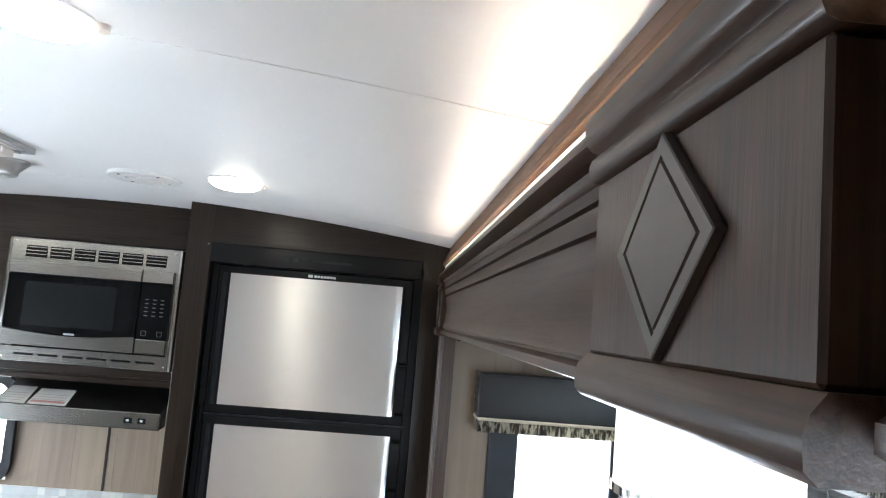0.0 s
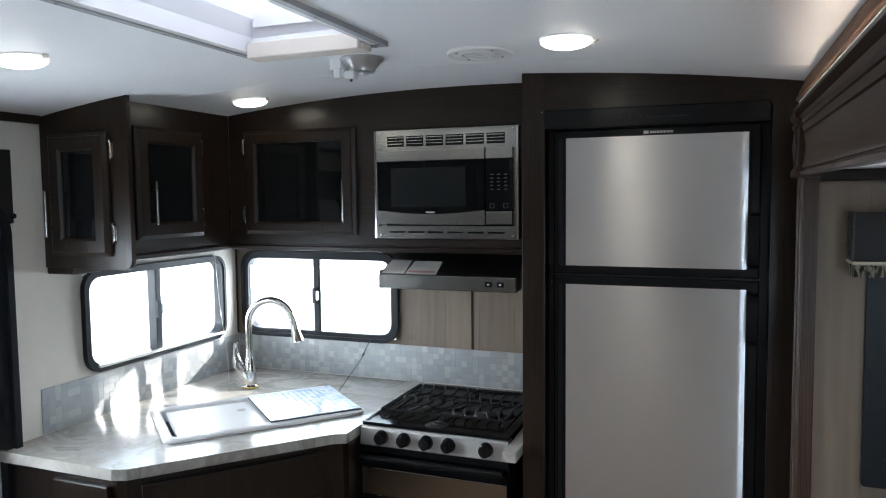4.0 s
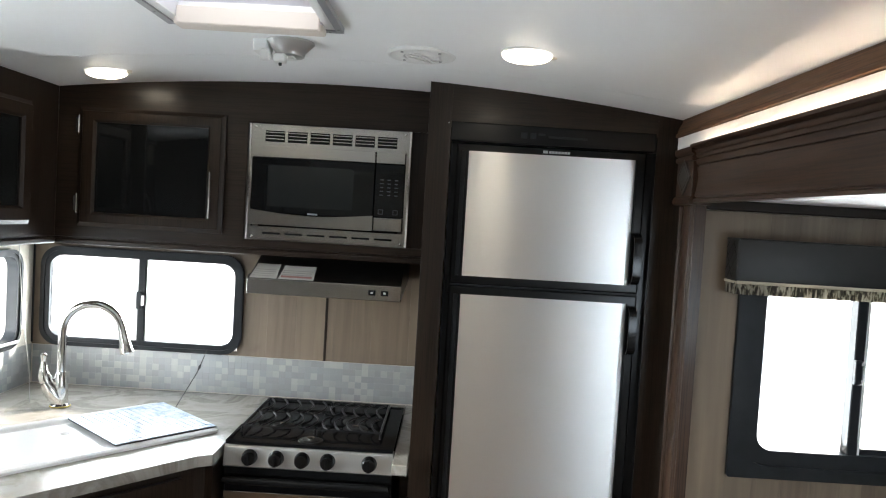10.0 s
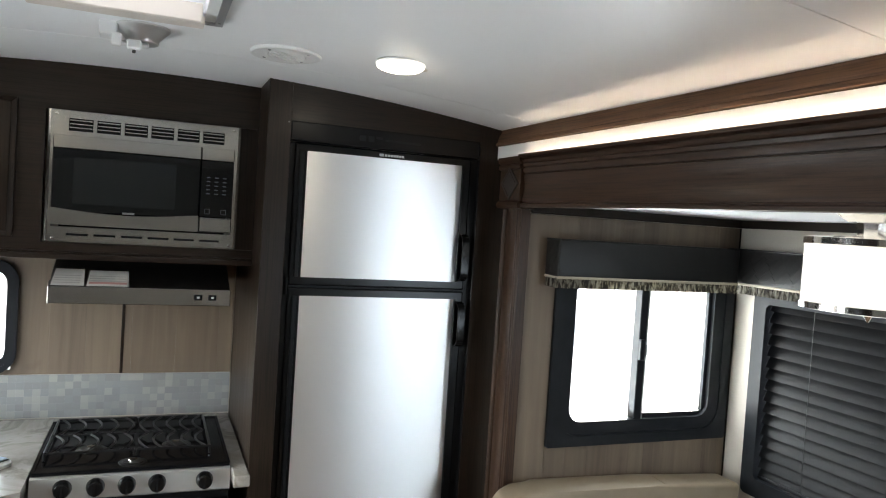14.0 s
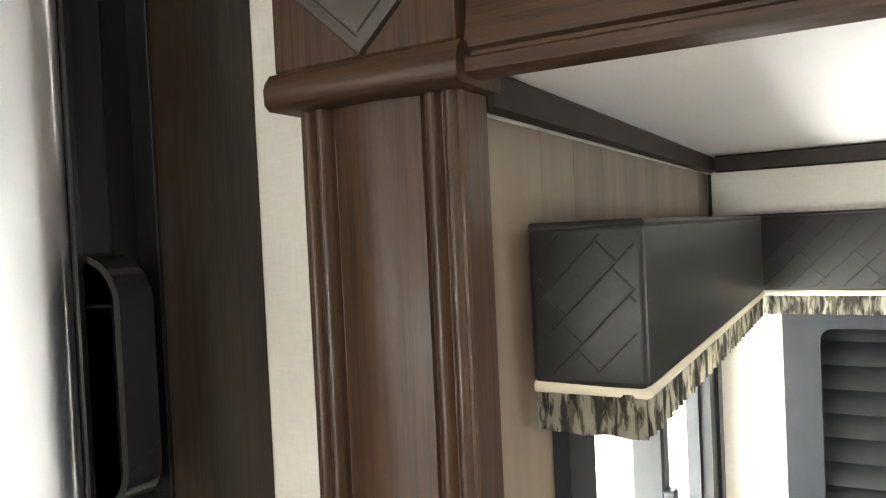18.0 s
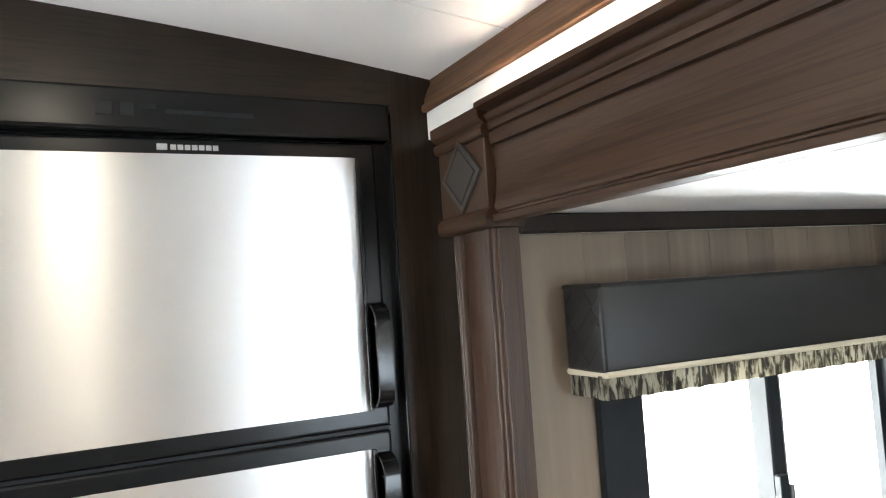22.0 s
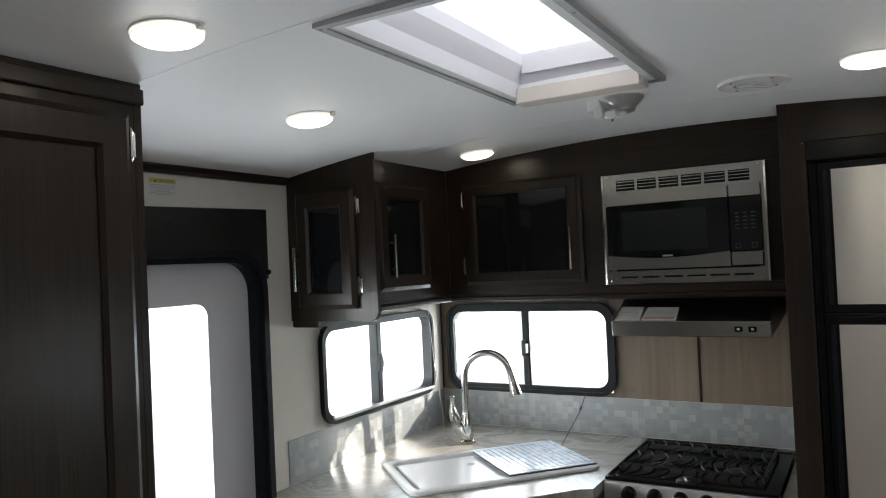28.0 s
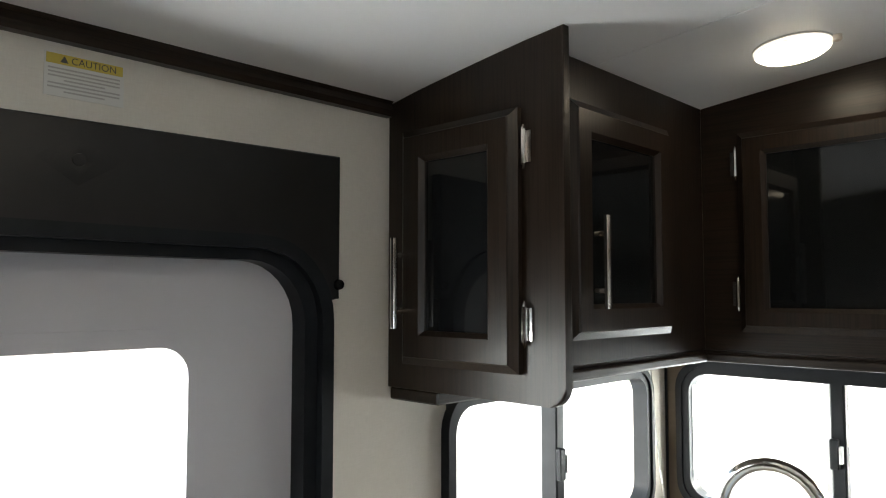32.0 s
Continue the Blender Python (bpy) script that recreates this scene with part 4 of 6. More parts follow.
# ---- range hood ----
hood = thing("range_hood", (-0.965, 2.66, 1.36), "stainless under-cabinet range hood with two rocker switches", "range hood")
hx0, hx1 = -1.222, -0.712
part("front_strip", bx(hx0, hx1, 2.418, 2.426, 1.362, 1.412, 0.0015), m_steel, hood)
hp = [(2.4262, 1.362), (2.4262, 1.411), (2.60, 1.488), (2.885, 1.488), (2.885, 1.400), (2.60, 1.372)]
part("canopy", pr(hp, "x", hx0 + 0.002, hx1 - 0.002), m_dsteel, hood)
part("side_cheek", bx(hx0, hx0 + 0.0018, 2.4262, 2.62, 1.358, 1.425), m_steel, hood)
for xa in (-0.820, -0.778):
    sw = part("rocker_switch", bx(xa, xa + 0.024, 2.4145, 2.4178, 1.379, 1.396, 0.001), m_black, hood)
    part("switch_mark", bx(xa + 0.008, xa + 0.016, 2.4135, 2.4143, 1.385, 1.391), m_print, sw)


def hood_z(y):
    return 1.4115 + (y - 2.4262) * (1.488 - 1.411) / (2.60 - 2.4262)


def leaflet(x0, x1, y0, y1, band, lift):
    bm = bmesh.new()
    v = [bm.verts.new((x, y, hood_z(y) + lift)) for x, y in ((x0, y0), (x1, y0), (x1 - 0.006, y1), (x0 + 0.004, y1))]
    w = [bm.verts.new((a.co.x, a.co.y, a.co.z + 0.0012)) for a in v]
    bm.faces.new(v), bm.faces.new(w[::-1])
    for k in range(4):
        bm.faces.new((v[k], v[(k + 1) % 4], w[(k + 1) % 4], w[k]))
    leaf_ = solid("instruction_leaflet", bm, m_paper, "folded printed leaflet lying on the hood", "leaflet", "leaflets on the hood")
    for k in range(4):
        ya = y0 + 0.008 + k * 0.013
        if k == 0 and band:
            bb = bmesh.new()
            q = [bb.verts.new((x, y, hood_z(y) + lift + 0.0016)) for x, y in ((x0 + 0.006, ya), (x1 - 0.008, ya), (x1 - 0.008, ya + 0.012), (x0 + 0.006, ya + 0.012))]
            bb.faces.new(q)
            part("print", bb, m_pink, leaf_)
        else:
            bb = bmesh.new()
            q = [bb.verts.new((x, y, hood_z(y) + lift + 0.0016)) for x, y in ((x0 + 0.006, ya + 0.003), (x1 - 0.012, ya + 0.003), (x1 - 0.012, ya + 0.006), (x0 + 0.006, ya + 0.006))]
            bb.faces.new(q)
            part("print", bb, m_grey_ink, leaf_)


leaflet(-1.216, -1.128, 2.430, 2.52, False, 0.001)
leaflet(-1.122, -1.005, 2.430, 2.515, True, 0.001)

# ---- refrigerator and its cabinet ----
FY, FL, FRT = 2.263, -0.648, 0.155
fcab = thing("refrigerator_cabinet", (-0.26, 2.6, 0.0), "tall dark espresso cabinet built round the refrigerator", "cabinet")


def slant(ob):
    """The cabinet's face stands a little askew: its far edge lies deeper."""
    for v in ob.data.vertices:
        v.co.y += 0.0374 * (v.co.x - FL)
    return ob


slant(part("stile", pr(arch(FL, -0.578, 0.0), "y", FY, FY + 0.02, 0.0015), wood_v, fcab))
slant(part("stile", pr(arch(0.056, FRT, 0.0), "y", FY, FY + 0.02), wood_v, fcab))
slant(part("top_rail", pr(arch(-0.578, 0.056, 1.930), "y", FY + 0.0005, FY + 0.02), wood_x, fcab))
sp = [(FY + 0.0205, 0.0), (REAR - 0.005, 0.0), (REAR - 0.005, zc(FL)), (FY + 0.0205, zc(FL))]
part("side_panel", pr(sp, "x", FL, FL + 0.016), wood_v, fcab)
part("inner_panel", bx(0.070, 0.085, 2.312, REAR - 0.01, 0.0, 1.95), wood_v, fcab)

fridge = thing("refrigerator", (-0.26, 2.58, 0.1), "two-door refrigerator with brushed steel panels in black frames", "refrigerator")
part("body", bx(-0.576, 0.054, 2.311, 2.85, 0.08, 1.885), m_black, fridge)
part("flange", bx(0.0532, 0.0556, 2.2900, 2.3105, 0.08, 1.885, 0.0006), m_black, fridge, "black side flange of the refrigerator")
hd = slant(part("vent_header", bx(-0.578, 0.052, 2.260, 2.284, 1.886, 1.944, 0.004, 2), m_black, fridge))
part("header_back", bx(-0.575, 0.05, 2.287, 2.3105, 1.886, 1.935), m_black, fridge)
for xa, xb, za, zb_ in ((-0.365, -0.345, 1.904, 1.922), (-0.336, -0.318, 1.904, 1.922), (-0.312, -0.290, 1.915, 1.922), (-0.280, -0.160, 1.909, 1.916)):
    slant(part("control_mark", bx(xa, xb, 2.2585, 2.2597, za, zb_, 0.0005), m_frame, hd))
smooth(part("screw", lathe(bmesh.new(), [(0.0022, 0.0), (0.0022, -0.0008), (0.001, -0.0014)], (-0.586, 2.2648, 1.938), "y", 10), m_slot, fcab))


m_grip = mat("glossy_black_grip", (0.0070, 0.0070, 0.0072), 0.16, 0.0, 0.20)


def fridge_door(z0, z1, p0, p1, h0, h1):
    d = part("door", bx(-0.556, 0.030, 2.3010, 2.3095, z0, z1, 0.005, 3), m_black, fridge)
    rolled = [(-0.0255 + 0.0225 * k / 8, 2.2985 + 0.0021 * (k / 8) ** 2) for k in range(9)]
    skin = [(-0.519, 2.3009), (-0.519, 2.2991), (-0.5184, 2.2985)] + rolled + [(-0.003, 2.3009)]
    smooth(part("steel_panel", pr(skin, "z", p0, p1), m_fridge, d, "brushed steel door panel"), 30)
    part("hinge_rail", bx(-0.541, -0.528, 2.2955, 2.3005, p0, p1, 0.002, 2), m_frame, d)
    part("edge_bead", bx(-0.0025, 0.0035, 2.2965, 2.3008, p0, p1, 0.0012), m_black, d)

    def bow(w, a0, a1, t):
        """The grip's outline in y and z: a bow that springs from the door."""
        up = [(2.3006, a1)] + [(2.3006 - w * math.sin(radians(q)), a1 - t * (1 - math.cos(radians(q)))) for q in (15, 35, 55, 75, 90)]
        dn = [(2.3006 - w * math.sin(radians(q)), a0 + t * (1 - math.cos(radians(q)))) for q in (90, 75, 55, 35, 15)] + [(2.3006, a0)]
        return up + dn
    o_, i_ = bow(0.037, h0, h1, 0.030), bow(0.0315, h0 + 0.004, h1 - 0.004, 0.026)
    hb = smooth(part("handle", ring(bmesh.new(), o_, i_, "x", 0.002, 0.026), m_grip, d, "black moulded pull handle"), 40)
    part("web", bx(0.0230, 0.0250, 2.2710, 2.3006, h0 + 0.012, h1 - 0.012), m_enamel, hb)
    part("brace", bx(0.004, 0.0255, 2.2700, 2.3006, h1 - 0.033, h1 - 0.031), m_enamel, hb)


fridge_door(1.446, 1.884, 1.472, 1.860, 1.474, 1.635)
fridge_door(0.20, 1.440, 0.26, 1.414, 1.255, 1.408)
part("door_gap_trim", bx(-0.560, 0.032, 2.3030, 2.3090, 1.4405, 1.4455), m_frame, fridge)
part("badge", bx(-0.290, -0.276, 2.2992, 2.3009, 1.8655, 1.8740, 0.0), m_logo, fridge, "small pale maker's mark")
for k in range(7):
    part("badge_bar", bx(-0.272 + k * 0.0095, -0.2645 + k * 0.0095, 2.2992, 2.3009, 1.8660, 1.8730, 0.0), m_logo, fridge)
part("hinge_pin", bx(-0.566, -0.556, 2.2920, 2.3040, 1.415, 1.472, 0.002), m_black, fridge)

# ---- counter, sink, base cabinets ----
CZ = 0.897
cpoly = [(LEFT + 0.004, 1.665), (-1.735, 1.665), (-1.690, 1.682), (-1.275, 2.165), (-1.236, 2.185), (-1.236, 2.893), (LEFT + 0.004, 2.893)]
ctr = thing("kitchen_counter", (-1.8, 2.4, 0.86), "marble-look laminate corner counter with an angled front", "counter")
# the sink cut-out, in the counter's turned directions
SDIR, SPER, SC = Vector((0.657, 0.754)), Vector((-0.754, 0.657)), Vector((-1.665, 2.285))


def sk(u, v):
    p = SC + SDIR * u + SPER * v
    return (p.x, p.y)


bm = bmesh.new()
outer = [bm.verts.new((x, y, CZ)) for x, y in cpoly]
hole = [bm.verts.new((*sk(u, v), CZ)) for u, v in rrect(-0.335, 0.335, -0.195, 0.195, 0.03, 4)]
edges = [bm.edges.new((a[i], a[(i + 1) % len(a)])) for a in (outer, hole) for i in range(len(a))]
bmesh.ops.triangle_fill(bm, use_beauty=True, use_dissolve=False, edges=edges)
geo = bmesh.ops.extrude_face_region(bm, geom=list(bm.faces))
bmesh.ops.translate(bm, vec=(0, 0, -0.034), verts=[v for v in geo["geom"] if isinstance(v, bmesh.types.BMVert)])
part("worktop", bm, m_counter, ctr)
part("worktop_strip", bx(-0.697, -0.651, 2.195, 2.893, CZ - 0.034, CZ, 0.003), m_counter, ctr)

sink = thing("kitchen_sink", (SC.x, SC.y, CZ - 0.15), "white drop-in double kitchen sink set into the corner counter", "sink")
bm = bmesh.new()
rows = []
for u, v, r, z in ((0.350, 0.210, 0.035, 0.001), (0.350, 0.210, 0.035, 0.009), (0.343, 0.203, 0.032, 0.013), (0.322, 0.182, 0.030, 0.013), (0.316, 0.176, 0.03, 0.008), (0.306, 0.166, 0.04, -0.13), (0.27, 0.13, 0.05, -0.145)):
    rows.append([bm.verts.new((*sk(a, b), CZ + z)) for a, b in rrect(-u, u, -v, v, r, 5)])
for p, q in zip(rows, rows[1:]):
    for k in range(len(p)):
        bm.faces.new((p[k], p[(k + 1) % len(p)], q[(k + 1) % len(p)], q[k]))
bm.faces.new(rows[-1][::-1])
smooth(part("basin", bm, m_sink, sink), 50)
bm = bmesh.new()
prism(bm, [sk(u, v) for u, v in ((-0.300, -0.160), (0.16, -0.160), (0.16, 0.160), (-0.300, 0.160))], "z", CZ - 0.012, CZ + 0.004, 0.004)
part("cover_board", bm, m_sink, sink, "white cover board over one bowl")
smooth(part("finger_hole", lathe(bmesh.new(), [(0.016, 0.0), (0.016, 0.0006)], (*sk(-0.045, 0.052), CZ + 0.0042), "z", 20), m_grey_ink, sink))

mat_ = thing("drying_mat", (*sk(0.16, 0.0), CZ), "pale blue film-wrapped ribbed drying mat on the sink", "mat")
bm = bmesh.new()
prism(bm, [sk(u, v) for u, v in ((0.005, -0.185), (0.335, -0.190), (0.340, 0.170), (0.005, 0.165))], "z", CZ + 0.0165, CZ + 0.020, 0.001)
part("pad", bm, m_film, mat_)
# Dark layer, a little larger than the pad above it.
bm = bmesh.new()
prism(bm, [sk(u, v) for u, v in ((0.005, -0.187), (0.338, -0.192), (0.343, 0.170), (0.005, 0.165))], "z", CZ + 0.0135, CZ + 0.0162)
part("backing", bm, m_ink, mat_, "dark layer under the pad")
for k in range(14):
    u = 0.020 + k * 0.0225
    part("rib", prism(bmesh.new(), [sk(u, -0.172), sk(u + 0.017, -0.172), sk(u + 0.017, 0.155), sk(u, 0.155)], "z", CZ + 0.0202, CZ + 0.0218, 0.0007), m_film, mat_)

faucet = thing("faucet", (-1.915, 2.600, CZ), "tall brushed nickel gooseneck pull-down faucet", "faucet")
FB = Vector((-1.915, 2.590, CZ))
FD = Vector((0.985, 0.17, 0)).normalized()
pts = [FB + Vector((0, 0, z)) for z in (0.07, 0.14, 0.21, 0.27)]
for k in range(1, 13):
    a = math.pi * k / 13
    pts.append(FB + Vector((0, 0, 0.27)) + FD * (0.100 * (1 - math.cos(a))) + Vector((0, 0, 0.100 * math.sin(a))))
smooth(part("spout", tube(bmesh.new(), pts, 0.0142, 16), m_chrome, faucet))
e = pts[-1]
down = (FD * 0.22 + Vector((0, 0, -1))).normalized()
smooth(part("spray_head", tube(bmesh.new(), [e - down * 0.004, e + down * 0.03, e + down * 0.055, e + down * 0.095, e + down * 0.10], [0.0148, 0.0165, 0.018, 0.0245, 0.022], 16), m_chrome, faucet))
smooth(part("body", lathe(bmesh.new(), [(0.033, 0.0), (0.033, 0.006), (0.026, 0.012), (0.025, 0.06), (0.022, 0.10), (0.0155, 0.125)], tuple(FB), "z", 24), m_chrome, faucet))
smooth(part("care_tag", lathe(bmesh.new(), [(0.0345, 0.0), (0.0345, 0.004), (0.0335, 0.0045)], (FB.x, FB.y, CZ + 0.0005), "z", 24), m_yellow, faucet, "yellow paper tag round the base"))
LD = Vector((-0.9, -0.43, 0)).normalized()
arm = [FB + LD * a + Vector((0, 0, z)) for a, z in ((0.0, 0.012), (0.012, 0.030), (0.030, 0.062), (0.044, 0.090))]
smooth(part("valve_body", tube(bmesh.new(), arm, [0.024, 0.028, 0.029, 0.024], 18), m_chrome, faucet))
arm = [FB + LD * a + Vector((0, 0, z)) for a, z in ((0.045, 0.091), (0.051, 0.110), (0.055, 0.132), (0.056, 0.158), (0.056, 0.172), (0.056, 0.178), (0.056, 0.188), (0.056, 0.192))]
smooth(part("lever", tube(bmesh.new(), arm, [0.0225, 0.021, 0.0150, 0.0090, 0.0085, 0.0115, 0.0105, 0.004], 16), m_chrome, faucet))

loose = thing("hanging_cord", (-2.06, 2.60, CZ), "thin loose wire hanging beside the side window", "cord", "hanging cords")
part("line", tube(bmesh.new(), [(-2.088, 2.60, 1.490), (-2.081, 2.60, 1.40), (-2.068, 2.60, 1.24), (-2.050, 2.60, 1.12), (-2.034, 2.60, 1.0), (-2.030, 2.60, CZ + 0.002)], 0.0013, 6), m_grey_ink, loose)
part("bead", tube(bmesh.new(), [(-2.065, 2.60, 1.215), (-2.060, 2.60, 1.185)], 0.0024, 8), m_white, loose, "white end cap")
cord = thing("hanging_cord", (-1.50, 2.70, CZ), "thin dark cord with a bead hanging from the window", "cord", "hanging cords")
part("line", tube(bmesh.new(), [(-1.492, 2.872, 1.070), (-1.500, 2.80, 1.0), (-1.515, 2.70, 0.935), (-1.522, 2.645, CZ + 0.004)], 0.0016, 6), m_ink, cord)
smooth(part("bead", tube(bmesh.new(), [(-1.4975, 2.826, 1.024), (-1.4985, 2.816, 1.015), (-1.4995, 2.806, 1.006)], [0.002, 0.0055, 0.002], 8), m_ink, cord))

base = thing("base_cabinet", (-1.8, 2.4, 0.0), "dark espresso corner base cabinet under the angled counter", "cabinet")
bpoly = [(LEFT + 0.004, 1.690), (-1.740, 1.690), (-1.712, 1.702), (-1.292, 2.190), (-1.262, 2.205), (-1.240, 2.205), (-1.240, 2.89), (LEFT + 0.004, 2.89)]
part("carcass", pr(bpoly, "z", 0.09, CZ - 0.0345), wood_v, base)
part("plinth", pr([(LEFT + 0.004, 1.76), (-1.78, 1.76), (-1.36, 2.25), (-1.27, 2.28), (-1.27, 2.88), (LEFT + 0.004, 2.88)], "z", 0.0, 0.0895), m_black, base)
NRM = Vector((0.757, -0.653, 0))
TAN = Vector((0.653, 0.757, 0))


def slant_panel(name, u0, u1, z0, z1, t, material, parent):
    o_ = Vector((-1.712, 1.702, 0))
    bm = bmesh.new()
    q = [o_ + TAN * u + NRM * (d + 0.001) for u, d in ((u0, 0), (u1, 0), (u1, t), (u0, t))]
    prism(bm, [(p.x, p.y) for p in q], "z", z0, z1, 0.002)
    return part(name, bm, material, parent)


slant_panel("drawer_front", 0.04, 0.60, 0.70, 0.835, 0.018, wood_v, base)
for a, b in ((0.04, 0.315), (0.325, 0.60)):
    dd = slant_panel("door", a, b, 0.13, 0.68, 0.018, wood_v, base)
    slant_panel("panel", a + 0.05, b - 0.05, 0.19, 0.62, 0.020, wood_v, dd)
part("side_drawer", bx(-1.98, -1.76, 1.671, 1.6885, 0.70, 0.835, 0.003), wood_v, base)
part("side_door", bx(-2.18, -1.76, 1.671, 1.6885, 0.13, 0.68, 0.003), wood_v, base)

# ---- range ----
m_panel = brushed("pale_brushed_panel", (0.66, 0.66, 0.64), 0.42, "x", 0.0)
rng_ = thing("gas_range", (-0.965, 2.58, 0.0), "slide-in gas range with steel control panel and black cast grates", "range")
RX0, RX1 = -1.2285, -0.7000
part("body", bx(RX0, RX1, 2.295, 2.798, 0.05, 0.885), m_black, rng_)
cp = [(2.272, 0.834), (2.268, 0.838), (2.276, 0.894), (2.283, 0.899), (2.320, 0.899), (2.320, 0.834)]
pan = part("control_panel", pr(cp, "x", RX0, RX1), m_panel, rng_)
for k, xa in enumerate((-1.146, -1.063, -0.982, -0.902, -0.772)):
    bm = lathe(bmesh.new(), [(0.0245, 0.0), (0.0245, -0.004), (0.0225, -0.010), (0.0205, -0.024), (0.018, -0.027)], (xa, 2.2715, 0.868), "y", 24)
    kn = smooth(part("knob", bm, m_black, pan, "black burner knob"))
    part("pointer", bx(xa - 0.0045, xa + 0.0045, 2.240, 2.2445, 0.849, 0.887, 0.001), m_black, kn)
part("cooktop", bx(RX0, RX1, 2.284, 2.798, 0.8995, 0.908, 0.004, 2), m_enamel, rng_)
part("rim", ring(bmesh.new(), [(RX0, 2.286), (RX1, 2.286), (RX1, 2.797), (RX0, 2.797)], [(RX0 + 0.008, 2.294), (RX1 - 0.008, 2.294), (RX1 - 0.008, 2.788), (RX0 + 0.008, 2.788)], "z", 0.9082, 0.9115), m_enamel, rng_)
part("worktop_back", bx(RX0 - 0.007, RX1 + 0.002, 2.803, 2.893, CZ - 0.034, CZ, 0.002), m_counter, ctr)
for bxx, byy, rr in ((-1.090, 2.480, 0.034), (-0.846, 2.495, 0.034), (-0.970, 2.340, 0.030)):
    bu = smooth(part("burner", lathe(bmesh.new(), [(rr + 0.010, 0.0), (rr + 0.008, 0.002), (rr, 0.003), (rr - 0.002, 0.005), (rr - 0.008, 0.006)], (bxx, byy, 0.9083), "z", 24), m_iron, rng_))
    smooth(part("burner_cap", lathe(bmesh.new(), [(0.013, 0.0), (0.013, 0.005), (0.009, 0.007)], (bxx, byy, 0.9144), "z", 16), m_chrome, bu))


def grate(x0, x1, sgn):
    """Half of the burner grate: three cross bars, an outer bar and two rows of bowed fingers."""
    bm = bmesh.new()
    z, y0, ym, y1 = 0.9270, 2.400, 2.572, 2.752
    out, inn = (x0, x1) if sgn > 0 else (x1, x0)
    for ya in (y0, ym, y1):
        tube(bm, [(x0, ya, z), (x1, ya, z)], 0.0040, 6)
    tube(bm, [(out, y0 - 0.010, 0.909), (out, y0, z), (out, y1, z), (out, y1 + 0.012, 0.909)], 0.0040, 6)
    for ya in (y0, y1):
        tube(bm, [(inn, ya, 0.909), (inn, ya, z)], 0.0042, 6)
    n = 5
    for ya, yb in ((y0, ym), (ym, y1)):
        for k in range(n):
            xa = x0 + (x1 - x0) * (k + 0.74 - 0.48 * (sgn > 0)) / n
            pts = [(xa + sgn * 0.028 * math.sin(math.pi * j / 8), ya + (yb - ya) * j / 8, z + 0.003 * math.sin(math.pi * j / 8)) for j in range(9)]
            tube(bm, pts, 0.0032, 6)
    smooth(part("grate", bm, m_iron, rng_, "black cast iron grate with curved bars"))


grate(RX0 + 0.020, -0.968, 1)
grate(-0.960, RX1 - 0.052, -1)
part("oven_door", bx(RX0 + 0.004, RX1 - 0.004, 2.278, 2.2945, 0.26, 0.800, 0.004, 2), m_enamel, rng_)
part("oven_window_band", bx(RX0 + 0.004, RX1 - 0.004, 2.2745, 2.2776, 0.66, 0.755, 0.002), m_steel, rng_, "film-covered steel band")
bm = tube(bmesh.new(), [(RX0 + 0.012, 2.280, 0.792), (RX0 + 0.016, 2.244, 0.800), (RX0 + 0.05, 2.238, 0.802), (RX1 - 0.05, 2.238, 0.802), (RX1 - 0.016, 2.244, 0.800), (RX1 - 0.012, 2.280, 0.792)], 0.012, 12)
smooth(part("oven_handle", bm, m_black, rng_, "black oven door handle"))
part("trim_line", bx(RX0, RX1, 2.280, 2.296, 0.806, 0.832, 0.002), m_black, rng_)
part("lower_drawer", bx(RX0 + 0.004, RX1 - 0.004, 2.280, 2.2945, 0.07, 0.25, 0.003), m_black, rng_)

# ---- pantry ----
PX, PY = -1.684, 0.893
pantry = thing("pantry_cabinet", (-1.95, 0.2, 0.0), "tall dark espresso pantry cabinet beside the entry door", "cabinet")
part("side_panel", pr([(LEFT + 0.001, 0.0), (PX, 0.0), (PX, zc(PX)), (LEFT + 0.001, zc(LEFT))], "y", PY - 0.018, PY, 0.001), wood_v, pantry)
part("body", pr([(PY - 0.0185, 0.0), (-0.90, 0.0), (-0.90, zc(PX)), (PY - 0.0185, zc(PX))], "x", PX - 0.02, PX - 0.0005), wood_v, pantry)
part("crown_rail", bx(PX, PX + 0.012, -0.90, PY - 0.0005, zc(PX) - 0.045, zc(PX) - 0.012, 0.004, 2), wood_y, pantry)
pd = cab_door(pantry, "x", PX, 0.42, 0.855, 0.95, 1.962, 1, 0.065, False)
cab_door(pantry, "x", PX, -0.03, 0.405, 0.95, 1.962, 1, 0.065, False)
for v in (1.05, 1.905):
    hinge(pd, "x", PX, 0.862, v, 1, 1)
cab_door(pantry, "x", PX, 0.42, 0.855, 0.12, 0.93, 1, 0.065, False)

